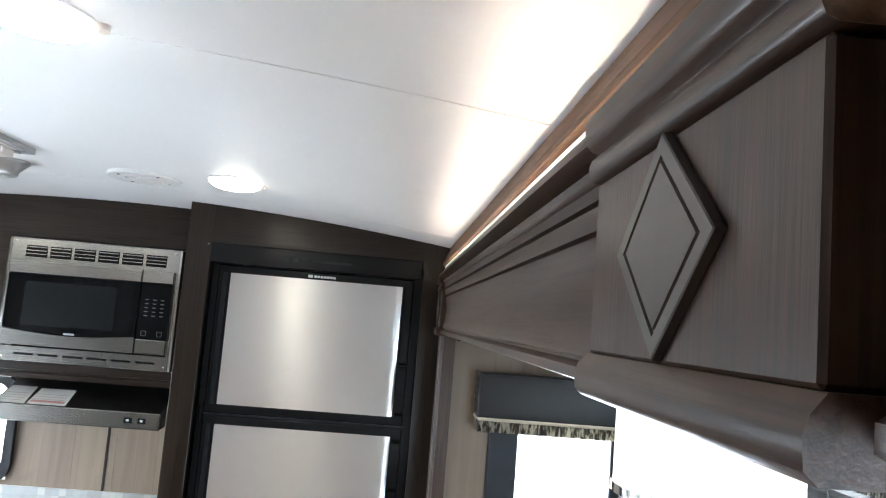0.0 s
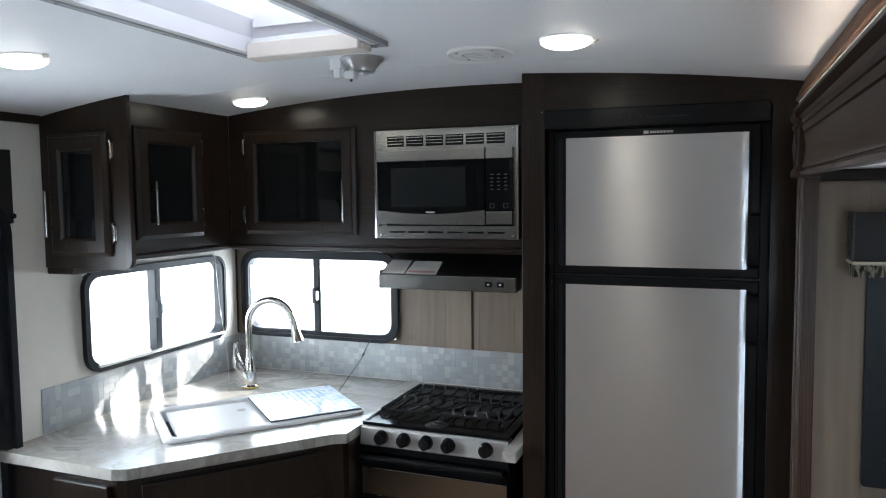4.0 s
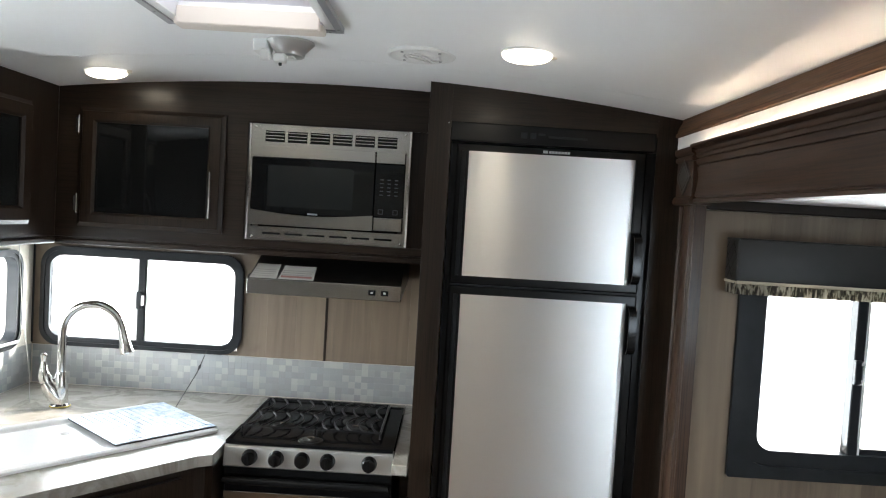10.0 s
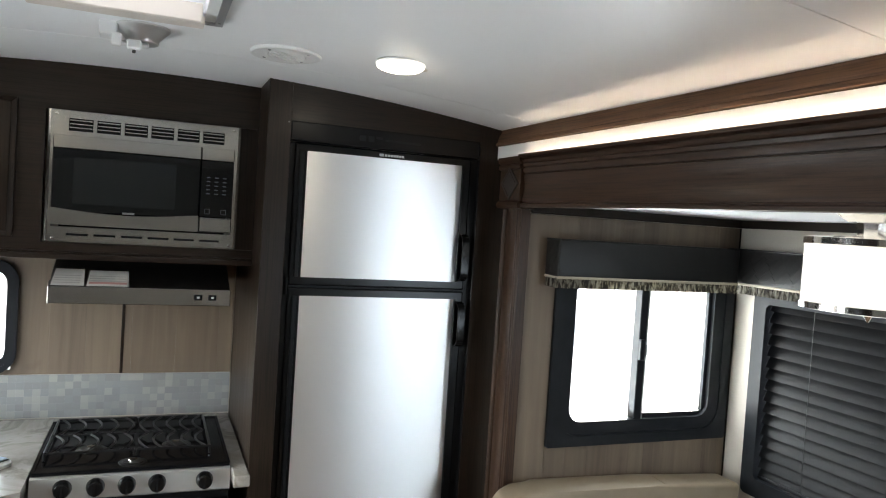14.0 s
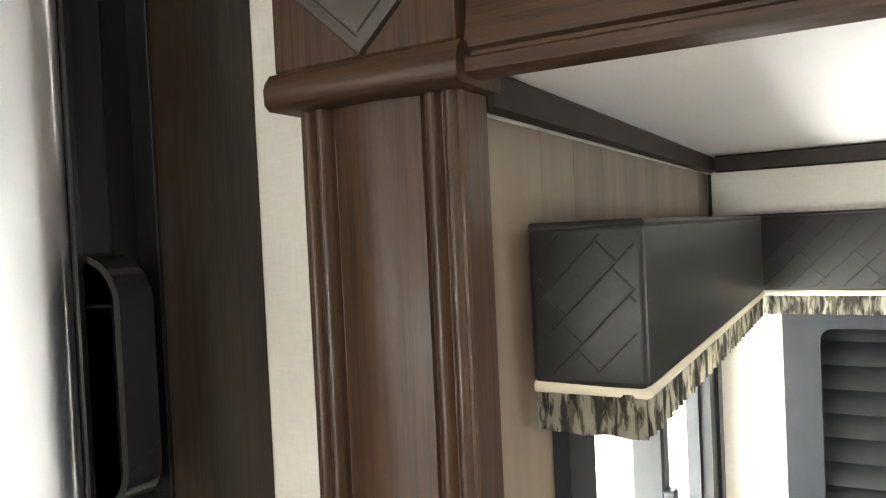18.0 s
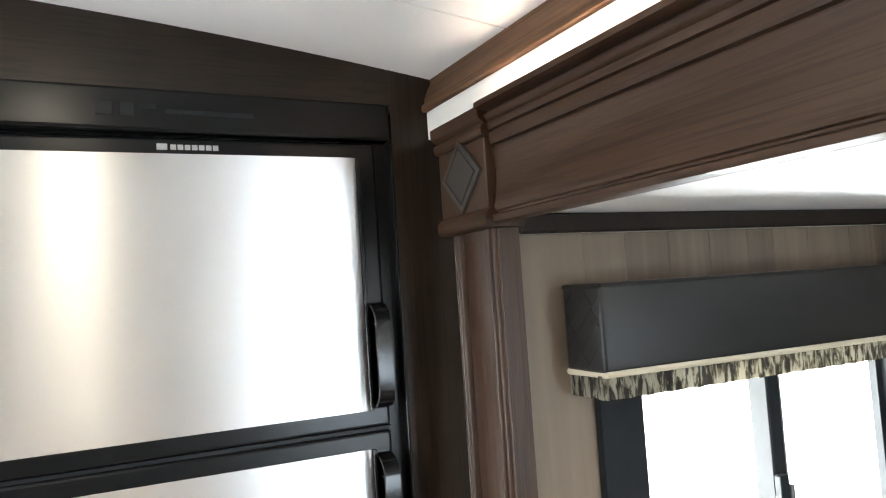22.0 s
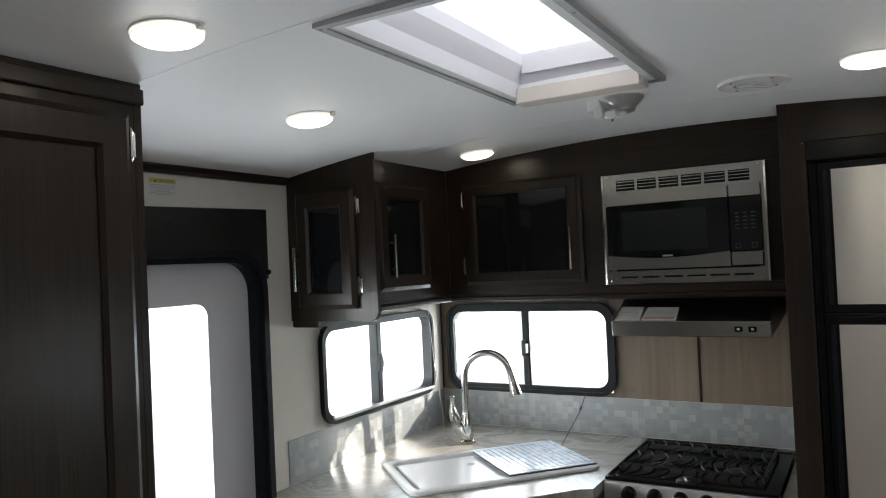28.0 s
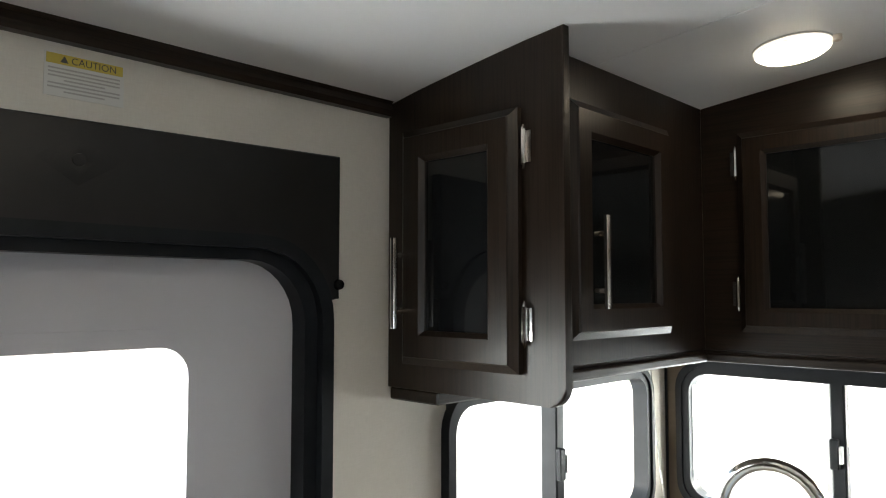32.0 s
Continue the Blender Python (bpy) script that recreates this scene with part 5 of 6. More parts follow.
# ---- ceiling fittings ----
def puck(x, y):
    z = zc(x)
    t = thing("ceiling_light", (x, y, z), "round white LED puck light, switched on", "ceiling light", "ceiling puck lights")
    smooth(part("bezel", lathe(bmesh.new(), [(0.0610, 0.0), (0.0618, -0.003), (0.0608, -0.005), (0.0585, -0.0055)], (x, y, z + 0.002), "z", 36), m_white, t))
    smooth(part("diffuser_edge", lathe(bmesh.new(), [(0.0605, -0.0030), (0.0595, -0.0085), (0.0565, -0.0108)], (x, y, z), "z", 36), m_edge, t, "faintly glowing rim of the lens"))
    smooth(part("lens", lathe(bmesh.new(), [(0.0570, -0.0106), (0.0500, -0.0155), (0.0400, -0.0190), (0.0250, -0.0215), (0.0080, -0.0226)], (x, y, z), "z", 36), m_lens, t, "glowing domed lens"))
    smooth(part("switch_button", lathe(bmesh.new(), [(0.0075, 0.0), (0.0075, -0.0085), (0.005, -0.0105)], (x + 0.0655, y + 0.012, z + 0.001), "z", 14), m_cream, t, "small tan switch button on the rim"))
    return t


first = puck(-0.408, 1.762)
PUCKS = ((-0.413, 0.838), (-1.425, 0.752), (-1.655, 1.375), (-1.636, 2.260))
for x, y in PUCKS:
    copy_thing(first, pose(x, y, zc(x), 0, math.degrees(math.atan(0.128 * (x + 0.95))), 0))


def air_vent(x, y):
    z = zc(x)
    t = thing("ceiling_vent", (x, y, z), "round white ceiling air vent with a slotted dial", "ceiling vent", "round ceiling vents")
    smooth(part("rim", lathe(bmesh.new(), [(0.086, 0.002), (0.0868, -0.004), (0.0850, -0.0068), (0.0825, -0.0074), (0.0800, -0.0064), (0.0770, -0.0052), (0.0520, -0.0066), (0.0500, -0.0074), (0.0475, -0.0072), (0.0462, -0.0060), (0.0458, -0.0012)], (x, y, z), "z", 44), m_white, t), 50)
    smooth(part("throat", lathe(bmesh.new(), [(0.0456, -0.0012), (0.030, -0.0014), (0.0005, -0.0016)], (x, y, z), "z", 32), m_slot, t), 60)
    lean = Matrix.Translation((x + 0.002, y + 0.001, z - 0.0056)) @ pose(0, 0, 0, -7, 4, 0)
    dial = lathe(bmesh.new(), [(0.0435, 0.001), (0.0440, -0.0008), (0.0425, -0.0018), (0.0005, -0.0020)], (0, 0, 0), "z", 36)
    dial.transform(lean)
    dial = smooth(part("dial", dial, m_white, t, "white tilting dial plate"), 40)
    for k in (-1, 0, 1):
        w = math.sqrt(0.041 ** 2 - (k * 0.017) ** 2)
        rib = bx(-w, w, k * 0.017 - 0.0012, k * 0.017 + 0.0012, -0.0050, -0.0021, 0.0006)
        rib.transform(lean @ pose(0, 0, 0, 0, 0, 28))
        part("rib", rib, m_white, dial)
    for k in range(4):
        a = math.pi / 4 + math.pi / 2 * k
        smooth(part("screw", lathe(bmesh.new(), [(0.0040, 0.0), (0.0040, -0.0018), (0.002, -0.0026)], (x + 0.066 * math.cos(a), y + 0.066 * math.sin(a), z - 0.0055), "z", 10), m_slot, t))
    return t


first = air_vent(-0.686, 1.040)
copy_thing(first, pose(-0.662, 1.900, zc(-0.662) - 0.001))

ant = thing("antenna_crank", (-1.012, 1.872, 2.06), "silver conical ceiling antenna mount with a white handle bracket", "ceiling fitting")
zz = zc(-1.012)
smooth(part("cone", lathe(bmesh.new(), [(0.060, 0.003), (0.060, -0.004), (0.056, -0.008), (0.037, -0.028), (0.036, -0.036), (0.033, -0.038), (0.004, -0.038)], (-0.990, 1.872, zz), "z", 36), m_silver, ant, "silver metal cone"), 40)
part("bracket", pr(rrect(-1.078, -1.040, 1.845, 1.900, 0.006, 4), "z", zz - 0.031, zz + 0.002, 0.003), m_white, ant, "white plastic bracket")
part("arm", bx(-1.0395, -0.975, 1.850, 1.880, zz - 0.0460, zz - 0.0385, 0.002), m_white, ant)
part("knob", bx(-1.052, -1.030, 1.822, 1.8445, zz - 0.0560, zz - 0.0290, 0.003), m_white, ant)
part("knob", bx(-1.020, -0.990, 1.822, 1.8495, zz - 0.0600, zz - 0.0390, 0.003), m_white, ant)
smooth(part("pin", lathe(bmesh.new(), [(0.004, 0.0), (0.004, -0.006), (0.002, -0.007)], (-1.005, 1.836, zz - 0.0600), "z", 10), m_ink, ant))

# ---- roof window ----
sl = thing("skylight", (-1.03, 1.295, 2.06), "white-framed roof vent skylight with a cream shade housing", "skylight", kind=ST)
ZS = zc(-1.03)
fo, fi = [(-1.230, 0.892), (-0.830, 0.892), (-0.830, 1.702), (-1.230, 1.702)], [(-1.192, 0.930), (-0.868, 0.930), (-0.868, 1.664), (-1.192, 1.664)]
fm = [(-1.214, 0.908), (-0.846, 0.908), (-0.846, 1.686), (-1.214, 1.686)]
part("outer_frame", ring(bmesh.new(), fo, fm, "z", ZS - 0.013, ZS + 0.006), m_dull, sl)
part("inner_frame", ring(bmesh.new(), fm, fi, "z", ZS - 0.009, ZS + 0.006), m_white, sl)
bm = bmesh.new()
lo = [(-1.1915, 0.9305), (-0.8685, 0.9305), (-0.8685, 1.6635), (-1.1915, 1.6635)]
hi = [(-1.174, 0.948), (-0.886, 0.948), (-0.886, 1.644), (-1.174, 1.644)]
rows = [[bm.verts.new((*p, z)) for p in poly] for poly, z in ((lo, ZS - 0.006), (lo, ZS + 0.03), (hi, ZS + 0.072), (hi, ZS + 0.103), ([(x + (0.01 if x > -1.03 else -0.01), y + (0.01 if y > 1.3 else -0.01)) for x, y in hi], ZS + 0.103), ([(x + (0.01 if x > -1.03 else -0.01), y + (0.01 if y > 1.3 else -0.01)) for x, y in lo], ZS + 0.03))]
for p, q in zip(rows, rows[1:]):
    for k in range(4):
        bm.faces.new((p[k], p[(k + 1) % 4], q[(k + 1) % 4], q[k]))
part("well", bm, m_well, sl)
lip = [(-1.173, ZS + 0.05), (-0.887, ZS + 0.05)] + [(-0.887 - 0.286 * k / 14, ZS + 0.066 + 0.034 * math.sin(math.pi * k / 14) ** 0.7) for k in range(15)]
smooth(part("bowed_lip", pr(lip, "y", 1.6365, 1.6432), m_well, sl, "pale bowed end lip of the well"), 40)
bm = bmesh.new()
nx_, ny_ = 8, 12
grid_ = [[bm.verts.new((-1.184 + 0.308 * i / nx_, 0.938 + 0.716 * j / ny_, ZS + 0.1050 + 0.012 * math.sin(math.pi * i / nx_) ** 0.6 * math.sin(math.pi * j / ny_) ** 0.6)) for i in range(nx_ + 1)] for j in range(ny_ + 1)]
for j in range(ny_):
    for i in range(nx_):
        bm.faces.new((grid_[j][i], grid_[j][i + 1], grid_[j + 1][i + 1], grid_[j + 1][i]))
smooth(part("dome", bm, m_dome, sl, "translucent white roof dome"), 60)
part("shade_housing", bx(-1.196, -0.868, 1.640, 1.690, ZS - 0.026, ZS - 0.0095, 0.004, 2), m_cream, sl, "cream retractable shade housing")
part("pull_bar", bx(-1.186, -0.874, 1.628, 1.6395, ZS - 0.026, ZS + 0.012, 0.002), m_cream, sl)
for x, y in ((-1.222, 1.10), (-1.222, 1.38), (-1.222, 1.60), (-0.838, 1.10), (-0.838, 1.38), (-0.838, 1.67), (-1.222, 0.905), (-0.838, 0.905), (-0.86, 1.694)):
    smooth(part("screw", lathe(bmesh.new(), [(0.0034, 0.0), (0.0034, -0.001), (0.0015, -0.002)], (x, y, ZS - 0.0129), "z", 10), m_slot, sl))
# ---- dinette slide-out ----
m_sun_sheet = mat("pale_sun_sheet", (0.8, 0.8, 0.78), 0.8)
def ruffle(parent, pts, z0, z1, amp=0.0018):
    """A gathered strip of cloth along a line of points in x and y."""
    bm = bmesh.new()
    line = []
    for (xa, ya), (xb, yb) in zip(pts, pts[1:]):
        d = Vector((xb - xa, yb - ya))
        nn = max(2, int(d.length / 0.004))
        nrm = Vector((-d.y, d.x)).normalized()
        for k in range(nn + 1):
            s = d.length * k / nn
            w = amp * math.sin(s * 270 + 1.3 * math.sin(s * 60))
            line.append((xa + d.x * k / nn + nrm.x * w, ya + d.y * k / nn + nrm.y * w, 0.0005 * math.sin(s * 150)))
    rows = [[bm.verts.new((x, y, z + dz * (1 if z == z0 else 0))) for x, y, dz in line] for z in (z0, z1)]
    for a, b, c, d in zip(rows[0], rows[0][1:], rows[1][1:], rows[1]):
        bm.faces.new((a, b, c, d))
    geo = bmesh.ops.solidify(bm, geom=list(bm.faces), thickness=0.0012)
    ob = part("ruffle", bm, m_ruffle, parent, "gathered birch-print fabric ruffle")
    return smooth(ob, 60)


def valance(name, x0, x1, y0, y1, z0, z1, piping, label):
    v = thing(name, ((x0 + x1) / 2, (y0 + y1) / 2, z0), label, "valance", "window valances")
    body = smooth(part("padded_box", bx(x0, x1, y0, y1, z0, z1, 0.006, 3), m_gvalance, v), 50)
    ruffle(v, piping, z0 - 0.034, z0 - 0.003)
    smooth(part("piping", tube(bmesh.new(), [(*p, z0 - 0.001) for p in piping], 0.0048, 8), m_piping, v, "cream cord piping"))
    smooth(part("top_hem", tube(bmesh.new(), [(*p, z1 - 0.0015) for p in piping], 0.0034, 8), m_gvalance, v, "rolled vinyl hem"))
    return v, body


def stitches(body, axis, d, u0, u1, v0, v1, step):
    """Basket-weave quilting: long slanting seams, with short ones staggered between them."""
    f, h = AX[axis], v1 - v0

    def seam(a, b):
        du, dv = b[0] - a[0], b[1] - a[1]
        ta, tb = 0.0, 1.0
        for p, q, lo, hi in ((a[0], du, u0, u1), (a[1], dv, v0, v1)):
            t0, t1 = sorted(((lo - p) / q, (hi - p) / q))
            ta, tb = max(ta, t0), min(tb, t1)
        if tb - ta > 0.12:
            p, q = [(a[0] + du * t, a[1] + dv * t) for t in (ta, tb)]
            part("seam", tube(bmesh.new(), [f(*p, d), f(*q, d)], 0.0007, 6), m_gvalance, body)
    k, row = u0 - h, 0
    while k < u1 + step:
        seam((k, v1), (k + h, v0))
        for j in range(-1, int(h / step) + 2):
            s_ = (j + 0.5 * (row % 2)) * step * 1.25
            seam((k + s_, v1 - s_), (k + s_ + step * 0.5, v1 - s_ + step * 0.5))
        k, row = k + step, row + 1


v1, b1 = valance("window_valance", 0.217, 0.930, 2.006, 2.092, 1.523, 1.640, [(0.220, 2.090), (0.220, 2.009), (0.928, 2.009)], "charcoal padded window valance with a birch-print ruffle")
stitches(b1, "x", 0.2166, 2.013, 2.086, 1.532, 1.632, 0.031)
_, b2 = valance("window_valance", 0.936, 1.006, 0.95, 2.070, 1.524, 1.642, [(0.939, 2.068), (0.939, 0.952), (1.004, 0.952)], "charcoal quilted valance over the blind window")
stitches(b2, "x", 0.9356, 1.00, 2.06, 1.532, 1.634, 0.036)

wb = thing("window_4", (SOUT, 1.48, 0.80), "dark framed dinette window behind lowered blinds", "window", kind=ST)
part("window_frame", ring(bmesh.new(), rrect(0.965, 1.988, 0.805, 1.515, 0.02), rrect(1.02, 1.935, 0.865, 1.462, 0.02), "x", SOUT - 0.020, SOUT - 0.0015), m_frame, wb)
part("jamb_liner", ring(bmesh.new(), [(1.0005, 0.8405), (1.9495, 0.8405), (1.9495, 1.4795), (1.0005, 1.4795)], [(1.0045, 0.8445), (1.9455, 0.8445), (1.9455, 1.4755), (1.0045, 1.4755)], "x", SOUT - 0.001, SOUT + 0.040), m_frame, wb)
g = part("pane", bx(SOUT + 0.042, SOUT + 0.046, 1.0, 1.95, 0.84, 1.48), m_tint, wb)
g.visible_shadow = False
sw_ = thing("window_5", (SOUT, -0.35, 0.88), "unseen sofa window closed by an added pale sheet that stops the sun", "window", kind=ST)
part("window_frame", ring(bmesh.new(), rrect(-1.0, 0.30, 0.85, 1.55, 0.02), rrect(-0.94, 0.24, 0.91, 1.49, 0.02), "x", SOUT - 0.020, SOUT - 0.0015), m_frame, sw_)
# Unseen sheet added to keep direct sun off the pantry.
part("sun_sheet", bx(SOUT + 0.02, SOUT + 0.024, -0.95, 0.25, 0.90, 1.50), m_sun_sheet, sw_)
blind = thing("window_blind", (SOUT - 0.01, 1.48, 0.86), "lowered charcoal horizontal slat blind", "blind")
zb = 0.880
while zb < 1.470:
    bm = bmesh.new()
    w, tilt = 0.0210, radians(64)
    for k in range(5):
        s = (k - 2) / 2 * w
        bow = 0.0022 * (1 - (k - 2) ** 2 / 4)
        for y in (1.006, 1.944):
            bm.verts.new((SOUT + 0.019 + s * math.cos(tilt) - bow * math.sin(tilt), y, zb + s * math.sin(tilt) + bow * math.cos(tilt)))
    bm.verts.ensure_lookup_table()
    for k in range(4):
        bm.faces.new([bm.verts[i] for i in (2 * k, 2 * k + 1, 2 * k + 3, 2 * k + 2)])
    bmesh.ops.solidify(bm, geom=list(bm.faces), thickness=0.0006)
    smooth(part("slat", bm, m_slat, blind), 60)
    zb += 0.0385
for y in (1.20, 1.76):
    part("ladder_cord", bx(SOUT + 0.005, SOUT + 0.0065, y, y + 0.0015, 0.87, 1.478), m_slat, blind)
part("bottom_rail", bx(SOUT + 0.008, SOUT + 0.030, 1.006, 1.944, 0.860, 0.872, 0.002), m_slat, blind)

# booth bench with a rounded back cushion
def cushion(parent, name, poly, y0, y1, material, bev):
    bm = bmesh.new()
    prism(bm, poly, "y", y0, y1)
    bmesh.ops.bevel(bm, geom=[e for e in bm.edges], offset=bev, segments=3, affect="EDGES", profile=0.6)
    return smooth(part(name, bm, material, parent), 60)


bench = thing("dinette_bench", (0.55, 1.85, 0.09), "tan vinyl dinette booth bench with a rounded backrest", "bench")
bpts = [(0.055, 0.42), (0.950, 0.42), (0.955, 0.845), (0.60, 0.862), (0.20, 0.872)] + [(0.14 - 0.085 * math.sin(radians(a)) , 0.79 + 0.08 * math.cos(radians(a))) for a in (10, 40, 70, 90)]
cushion(bench, "backrest", bpts, 1.945, 2.065, m_tan, 0.018)
cushion(bench, "seat_cushion", [(0.06, 0.36), (0.95, 0.36), (0.95, 0.47), (0.06, 0.47)], 1.45, 1.94, m_tan, 0.02)
for xa in (0.35, 0.65):
    part("seam", tube(bmesh.new(), [(xa, 1.9445, 0.48), (xa, 1.9440, 0.70), (xa, 1.9460, 0.83), (xa, 1.965, 0.8605), (xa, 2.03, 0.8625)], 0.0013, 5), m_tan, bench)
part("bench_box", bx(0.09, 0.97, 1.48, 2.07, 0.0905, 0.359, 0.004), wood_v, bench)

# pendant lamp
PLX, PLY, PLR = 0.452, 1.14, 0.131
lamp = thing("pendant_lamp", (PLX, PLY, STOP), "white drum-shade ceiling lamp with nickel bands, lit", "lamp")
smooth(part("shade", lathe(bmesh.new(), [(PLR, 1.684), (PLR, 1.545), (PLR - 0.004, 1.545), (PLR - 0.008, 1.537), (0.02, 1.535)], (PLX, PLY, 0.0), "z", 48), m_shade, lamp), 40)
for z0, z1 in ((1.674, 1.688), (1.539, 1.552)):
    smooth(part("band", ring(bmesh.new(), [(PLX + (PLR + 0.003) * math.cos(2 * math.pi * k / 48), PLY + (PLR + 0.003) * math.sin(2 * math.pi * k / 48)) for k in range(48)], [(PLX + (PLR + 0.0005) * math.cos(2 * math.pi * k / 48), PLY + (PLR + 0.0005) * math.sin(2 * math.pi * k / 48)) for k in range(48)], "z", z0, z1), m_chrome, lamp, "nickel band"), 40)
smooth(part("canopy", lathe(bmesh.new(), [(0.070, 1.7445), (0.072, 1.738), (0.052, 1.724), (0.036, 1.722), (0.032, 1.690)], (PLX, PLY, 0.0), "z", 8), m_chrome, lamp), 20)
for k in range(3):
    a = 2 * math.pi * k / 3 + 0.4
    part("spoke", tube(bmesh.new(), [(PLX, PLY, 1.692), (PLX + (PLR - 0.004) * math.cos(a), PLY + (PLR - 0.004) * math.sin(a), 1.686)], 0.004, 6), m_chrome, lamp)
smooth(part("finial", lathe(bmesh.new(), [(0.010, 1.541), (0.012, 1.533), (0.006, 1.521), (0.002, 1.515)], (PLX, PLY, 0.0), "z", 16), m_chrome, lamp))

# ---- entry door valance and sticker ----
dv = thing("door_valance", (LEFT + 0.02, 1.335, 1.617), "flat dark padded valance panel above the entry door", "valance")
inn = [p for p in rrect(DL + 0.008, DR - 0.008, -0.5, DT - 0.008, 0.122, 8) if p[1] > 1.2][:18]
path = [(1.742, 1.617), (1.742, 1.850), (0.915, 1.834), (0.915, 1.617), (DL + 0.008, 1.617)] + inn[::-1] + [(DR - 0.008, 1.617)]
smooth(part("panel", pr(path, "x", LEFT + 0.0016, LEFT + 0.028, 0.004), m_gvalance, dv), 50)
smooth(part("button", lathe(bmesh.new(), [(0.009, 0.0), (0.008, 0.003), (0.003, 0.0045)], (LEFT + 0.028, 1.335, 1.790), "x", 20), m_gvalance, dv))
tuft = lathe(bmesh.new(), [(1.0, 0.0), (0.72, 0.0030), (0.40, 0.0036), (0.22, 0.0012)], (LEFT + 0.0279, 1.335, 1.790), "x", 4, 0.050, 0.032)
smooth(part("tuft", tuft, m_gvalance, dv, "diamond-shaped tuft pulled in by a button"), 80)
welt = [(LEFT + 0.0290, y_, z_) for y_, z_ in inn]
smooth(part("welt", tube(bmesh.new(), welt, 0.0035, 8), m_gvalance, dv, "stitched vinyl welt along the arch"))
smooth(part("snap", lathe(bmesh.new(), [(0.009, 0.0), (0.008, 0.008), (0.003, 0.010)], (LEFT + 0.026, 1.738, 1.640), "x", 16), m_black, dv))

st = solid("warning_label", bx(LEFT + 0.0006, LEFT + 0.0014, 1.300, 1.398, 1.872, 1.928), m_paper, "small off-white paper label with a yellow warning band", "label")
part("band", bx(LEFT + 0.0016, LEFT + 0.0022, 1.302, 1.396, 1.913, 1.926), m_yellow, st, "yellow warning band")
for k in range(7):
    ln = 0.088 if k not in (3, 6) else 0.05
    part("text_line", bx(LEFT + 0.0016, LEFT + 0.0021, 1.3485 - ln / 2, 1.3485 + ln / 2, 1.9065 - k * 0.0048, 1.9085 - k * 0.0048), m_grey_ink, st)
part("warning_mark", pr([(1.318, 1.9155), (1.328, 1.9155), (1.323, 1.9240)], "x", LEFT + 0.0024, LEFT + 0.0028), m_ink, st)
fc = bpy.data.curves.new("caution_text", "FONT")
fc.body, fc.size, fc.align_x = "CAUTION", 0.0125, "LEFT"
tmp = new("caution_text_source", fc)
bpy.context.view_layer.update()
tme = bpy.data.meshes.new_from_object(tmp.evaluated_get(bpy.context.evaluated_depsgraph_get()))
bpy.data.objects.remove(tmp)
tme.transform(pose(LEFT + 0.0026, 1.331, 1.9155, 90, 0, 90))
tme.materials.clear()
tme.materials.append(m_ink)
tx = new("caution_text", tme)
tx.parent = st

# ---- outside ----
tagged(part("ground", bx(-400, 400, -400, 400, -0.95, -0.75), m_gravel), "pale gravel yard reaching to the horizon", "ground", kind=ST)


def trailer(x, y, z, w, l, h, turn):
    t = thing("parked_trailer", (x, y, -0.75), "white parked travel trailer with grey stripe", "trailer", "parked trailers")
    m = pose(x, y, 0, 0, 0, turn)

    def local(name, bm, material):
        bm.transform(m)
        return part(name, bm, material, t)
    local("body", bx(-l / 2, l / 2, -w / 2, w / 2, -0.25, h, 0.12, 3), m_rv)
    for s in (-1, 1):
        local("stripe", bx(-l / 2 + 0.2, l / 2 - 0.2, s * (w / 2 + 0.004) - 0.003, s * (w / 2 + 0.004) + 0.003, 0.35, 0.62), m_rvdark)
        for k in range(3):
            xa = -l / 2 + 1.0 + k * (l - 2.6) / 2
            local("window", bx(xa, xa + 0.8, s * (w / 2 + 0.008) - 0.005, s * (w / 2 + 0.008) + 0.005, 1.0, 1.6, 0.004), m_rvdark)


trailer(-2.6, 8.6, 0, 2.4, 7.0, 2.4, 4)
trailer(9.0, 19.5, 0, 2.4, 7.5, 2.4, -12)
trailer(-24.0, 6.0, 0, 2.4, 8.0, 2.4, 84)
ladder = thing("roof_ladder", (-2.022, 3.08, -0.05), "pale aluminium ladder fixed outside the rear window", "ladder")
for xa in (-2.165, -1.878):
    bm = tube(bmesh.new(), [(xa, 3.08, -0.05), (xa, 3.08, 2.18), (xa, 3.05, 2.26), (xa, 2.96, 2.29)], 0.0125, 12)
    for z in (0.10, 1.95):
        tube(bm, [(xa, 3.08, z), (xa, 2.962, z)], 0.009, 8)
    smooth(part("rail", bm, m_rv, ladder))
for k in range(8):
    z = 1.372 + 0.27 * (k - 5)
    smooth(part("rung", tube(bmesh.new(), [(-2.165, 3.08, z), (-1.878, 3.08, z)], 0.011, 10), m_rv, ladder))
# Added glowing ring: whites out the windows and sends extra light indoors.
bm = bmesh.new()
rows = [[bm.verts.new((120 * math.cos(2 * math.pi * k / 48), 120 * math.sin(2 * math.pi * k / 48), z)) for k in range(48)] for z in (-0.9, 34.0)]
for k in range(48):
    bm.faces.new((rows[0][k], rows[0][(k + 1) % 48], rows[1][(k + 1) % 48], rows[1][k]))
bd = part("backdrop", bm, m_bright)
bd.visible_shadow = False
tagged(bd, "glowing ring added far outside to white out the windows", "backdrop", kind=ST)

# ---- wall tiles and planks ----
plank_wall(wall_rear, REAR, LEFT + 0.001, -0.650, 1.052, 1.488, (-2.145, -1.38, 1.07, 1.42), 0.115, 3)
seam = part("panel_seam", bx(-1.036, -1.026, REAR - 0.0065, REAR - 0.0045, 1.052, 1.488, 0.001), wood_v, wall_rear)
wall_se = bpy.data.objects["wall_slide_north"]
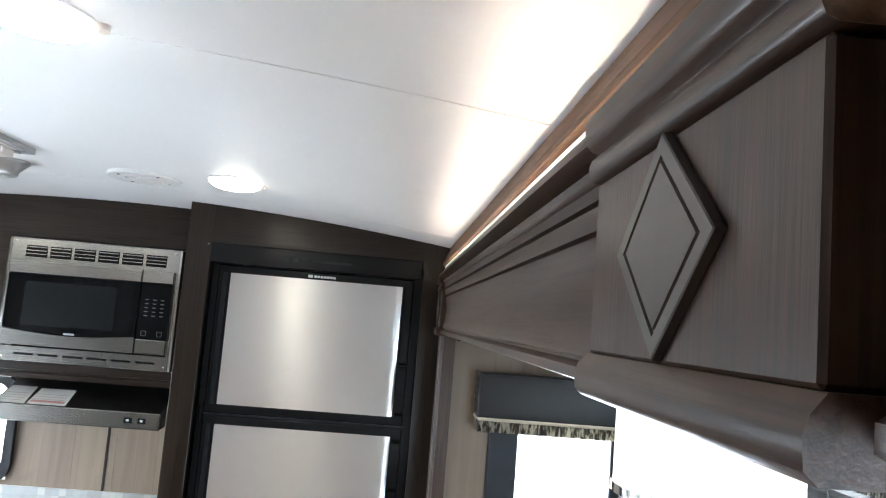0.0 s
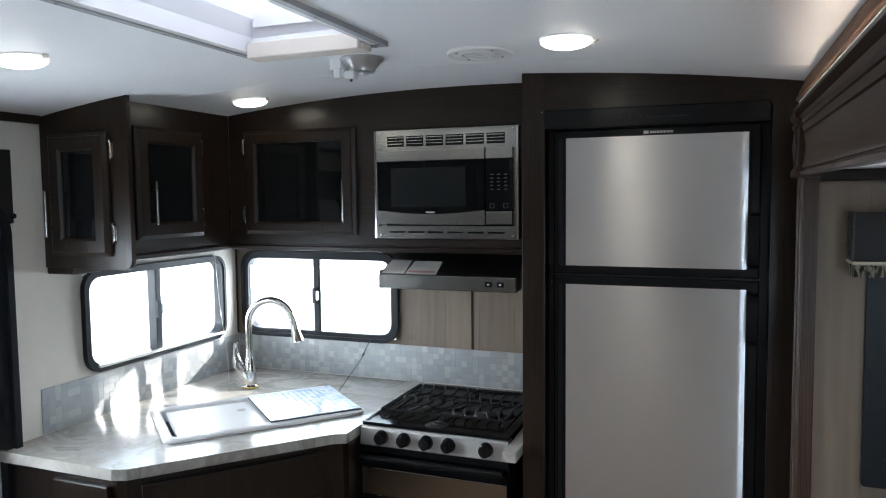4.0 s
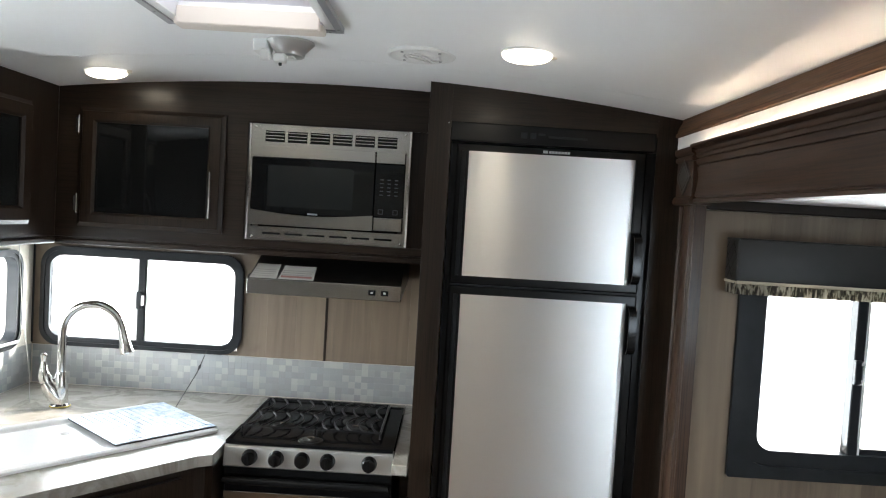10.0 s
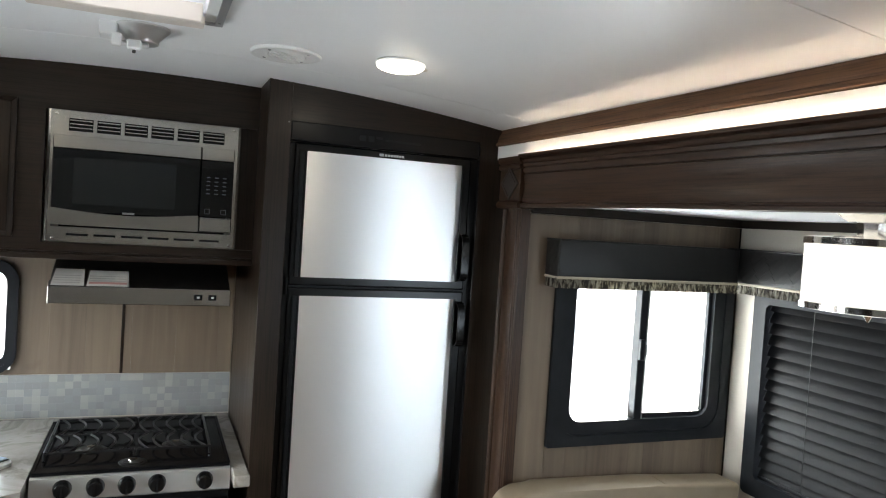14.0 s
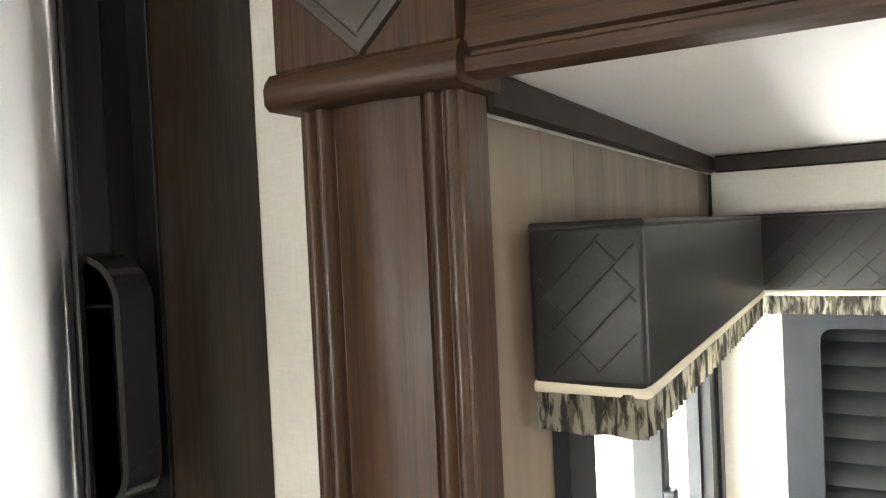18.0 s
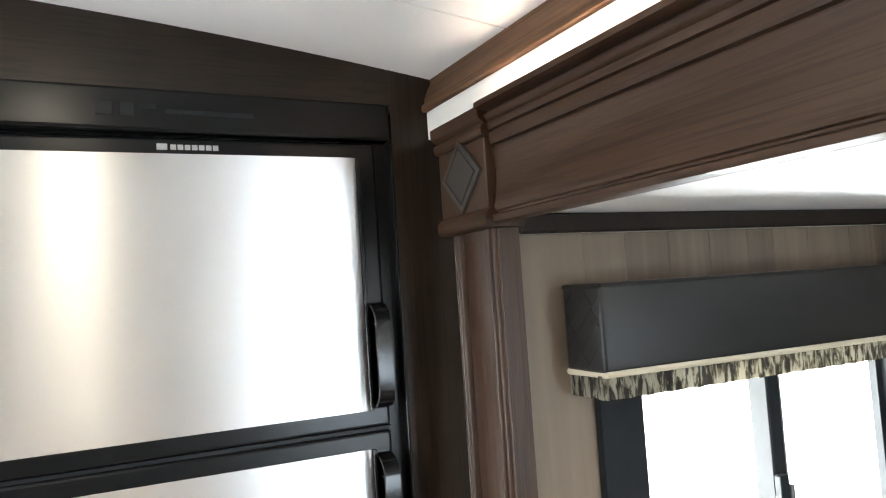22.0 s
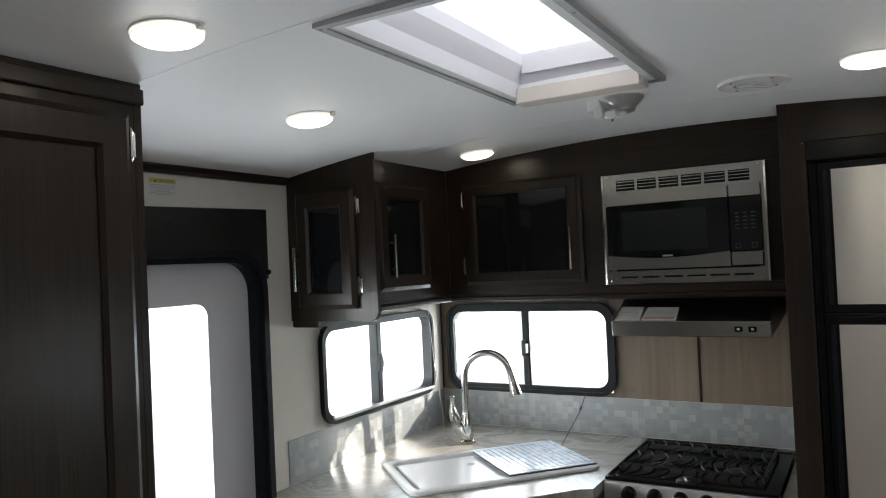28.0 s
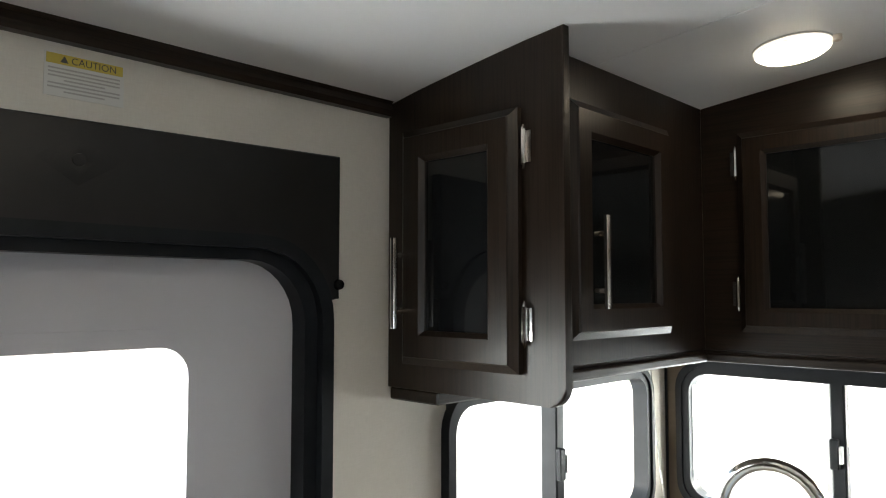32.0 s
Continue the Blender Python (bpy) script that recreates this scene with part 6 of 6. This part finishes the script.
plank_wall(wall_se, SEND, 0.152, SOUT - 0.002, 0.80, 1.715, (0.34, 0.92, 1.04, 1.52), 0.085, 9)


def mosaic(name, axis, plane, u0, u1, v0, v1, label, keep, d):
    """Square tiles on a grey backing; those past keep are joined."""
    f = AX[axis]
    c0, c1 = f(u0, v0, plane), f(u1, v1, plane + d * 0.002)
    lo, hi = [min(x) for x in zip(c0, c1)], [max(x) for x in zip(c0, c1)]
    root = solid(name, bx(lo[0], hi[0], lo[1], hi[1], lo[2], hi[2]), m_grout, label, "backsplash", kind=ST)
    nz = 6
    step = (v1 - v0) / nz
    nu = int((u1 - u0) / step)
    su = (u1 - u0) / nu
    c0, c1 = f(0.00015, 0.00015, d * 0.0021), f(su - 0.00015, step - 0.00015, d * 0.0032)
    lo, hi = [min(x) for x in zip(c0, c1)], [max(x) for x in zip(c0, c1)]
    bm = bx(lo[0], hi[0], lo[1], hi[1], lo[2], hi[2])
    bmesh.ops.recalc_face_normals(bm, faces=bm.faces)
    me = bpy.data.meshes.new("mosaic_tile")
    bm.to_mesh(me)
    me.materials.append(m_tile)
    rest, count = bmesh.new(), 0
    for i in range(nu - 1, -1, -1):
        for j in range(nz):
            p = Vector(f(u0 + i * su, v0 + j * step, plane))
            if count < keep:
                t = new("tile", me)
                t.location = p
                t.parent = root
                count += 1
            else:
                rest.from_mesh(me)
                rest.verts.ensure_lookup_table()
                for v in rest.verts[-len(bm.verts):]:
                    v.co += p
    bm.free()
    if len(rest.verts):
        r = part("tile_field", rest, m_tile_far, root)
        r["kind"] = "stuff"
    else:
        rest.free()


m_tile_far = m_tile.copy()
m_tile_far.name = "brushed_mosaic_tile_far"
_g = m_tile_far.node_tree.nodes.new("ShaderNodeNewGeometry")
for l in [l for l in m_tile_far.node_tree.links if l.from_node.type == "OBJECT_INFO"]:
    sock = l.to_socket
    m_tile_far.node_tree.links.remove(l)
    m_tile_far.node_tree.links.new(_g.outputs["Random Per Island"], sock)
mosaic("backsplash_rear", "y", REAR - 0.0003, LEFT + 0.006, -0.652, CZ + 0.002, 1.050, "brushed metal-look mosaic tile backsplash behind the range", 300, -1)
mosaic("backsplash_side", "x", LEFT + 0.0003, 1.828, 2.892, CZ + 0.002, 1.052, "brushed metal-look mosaic tile backsplash beside the sink", 300, 1)
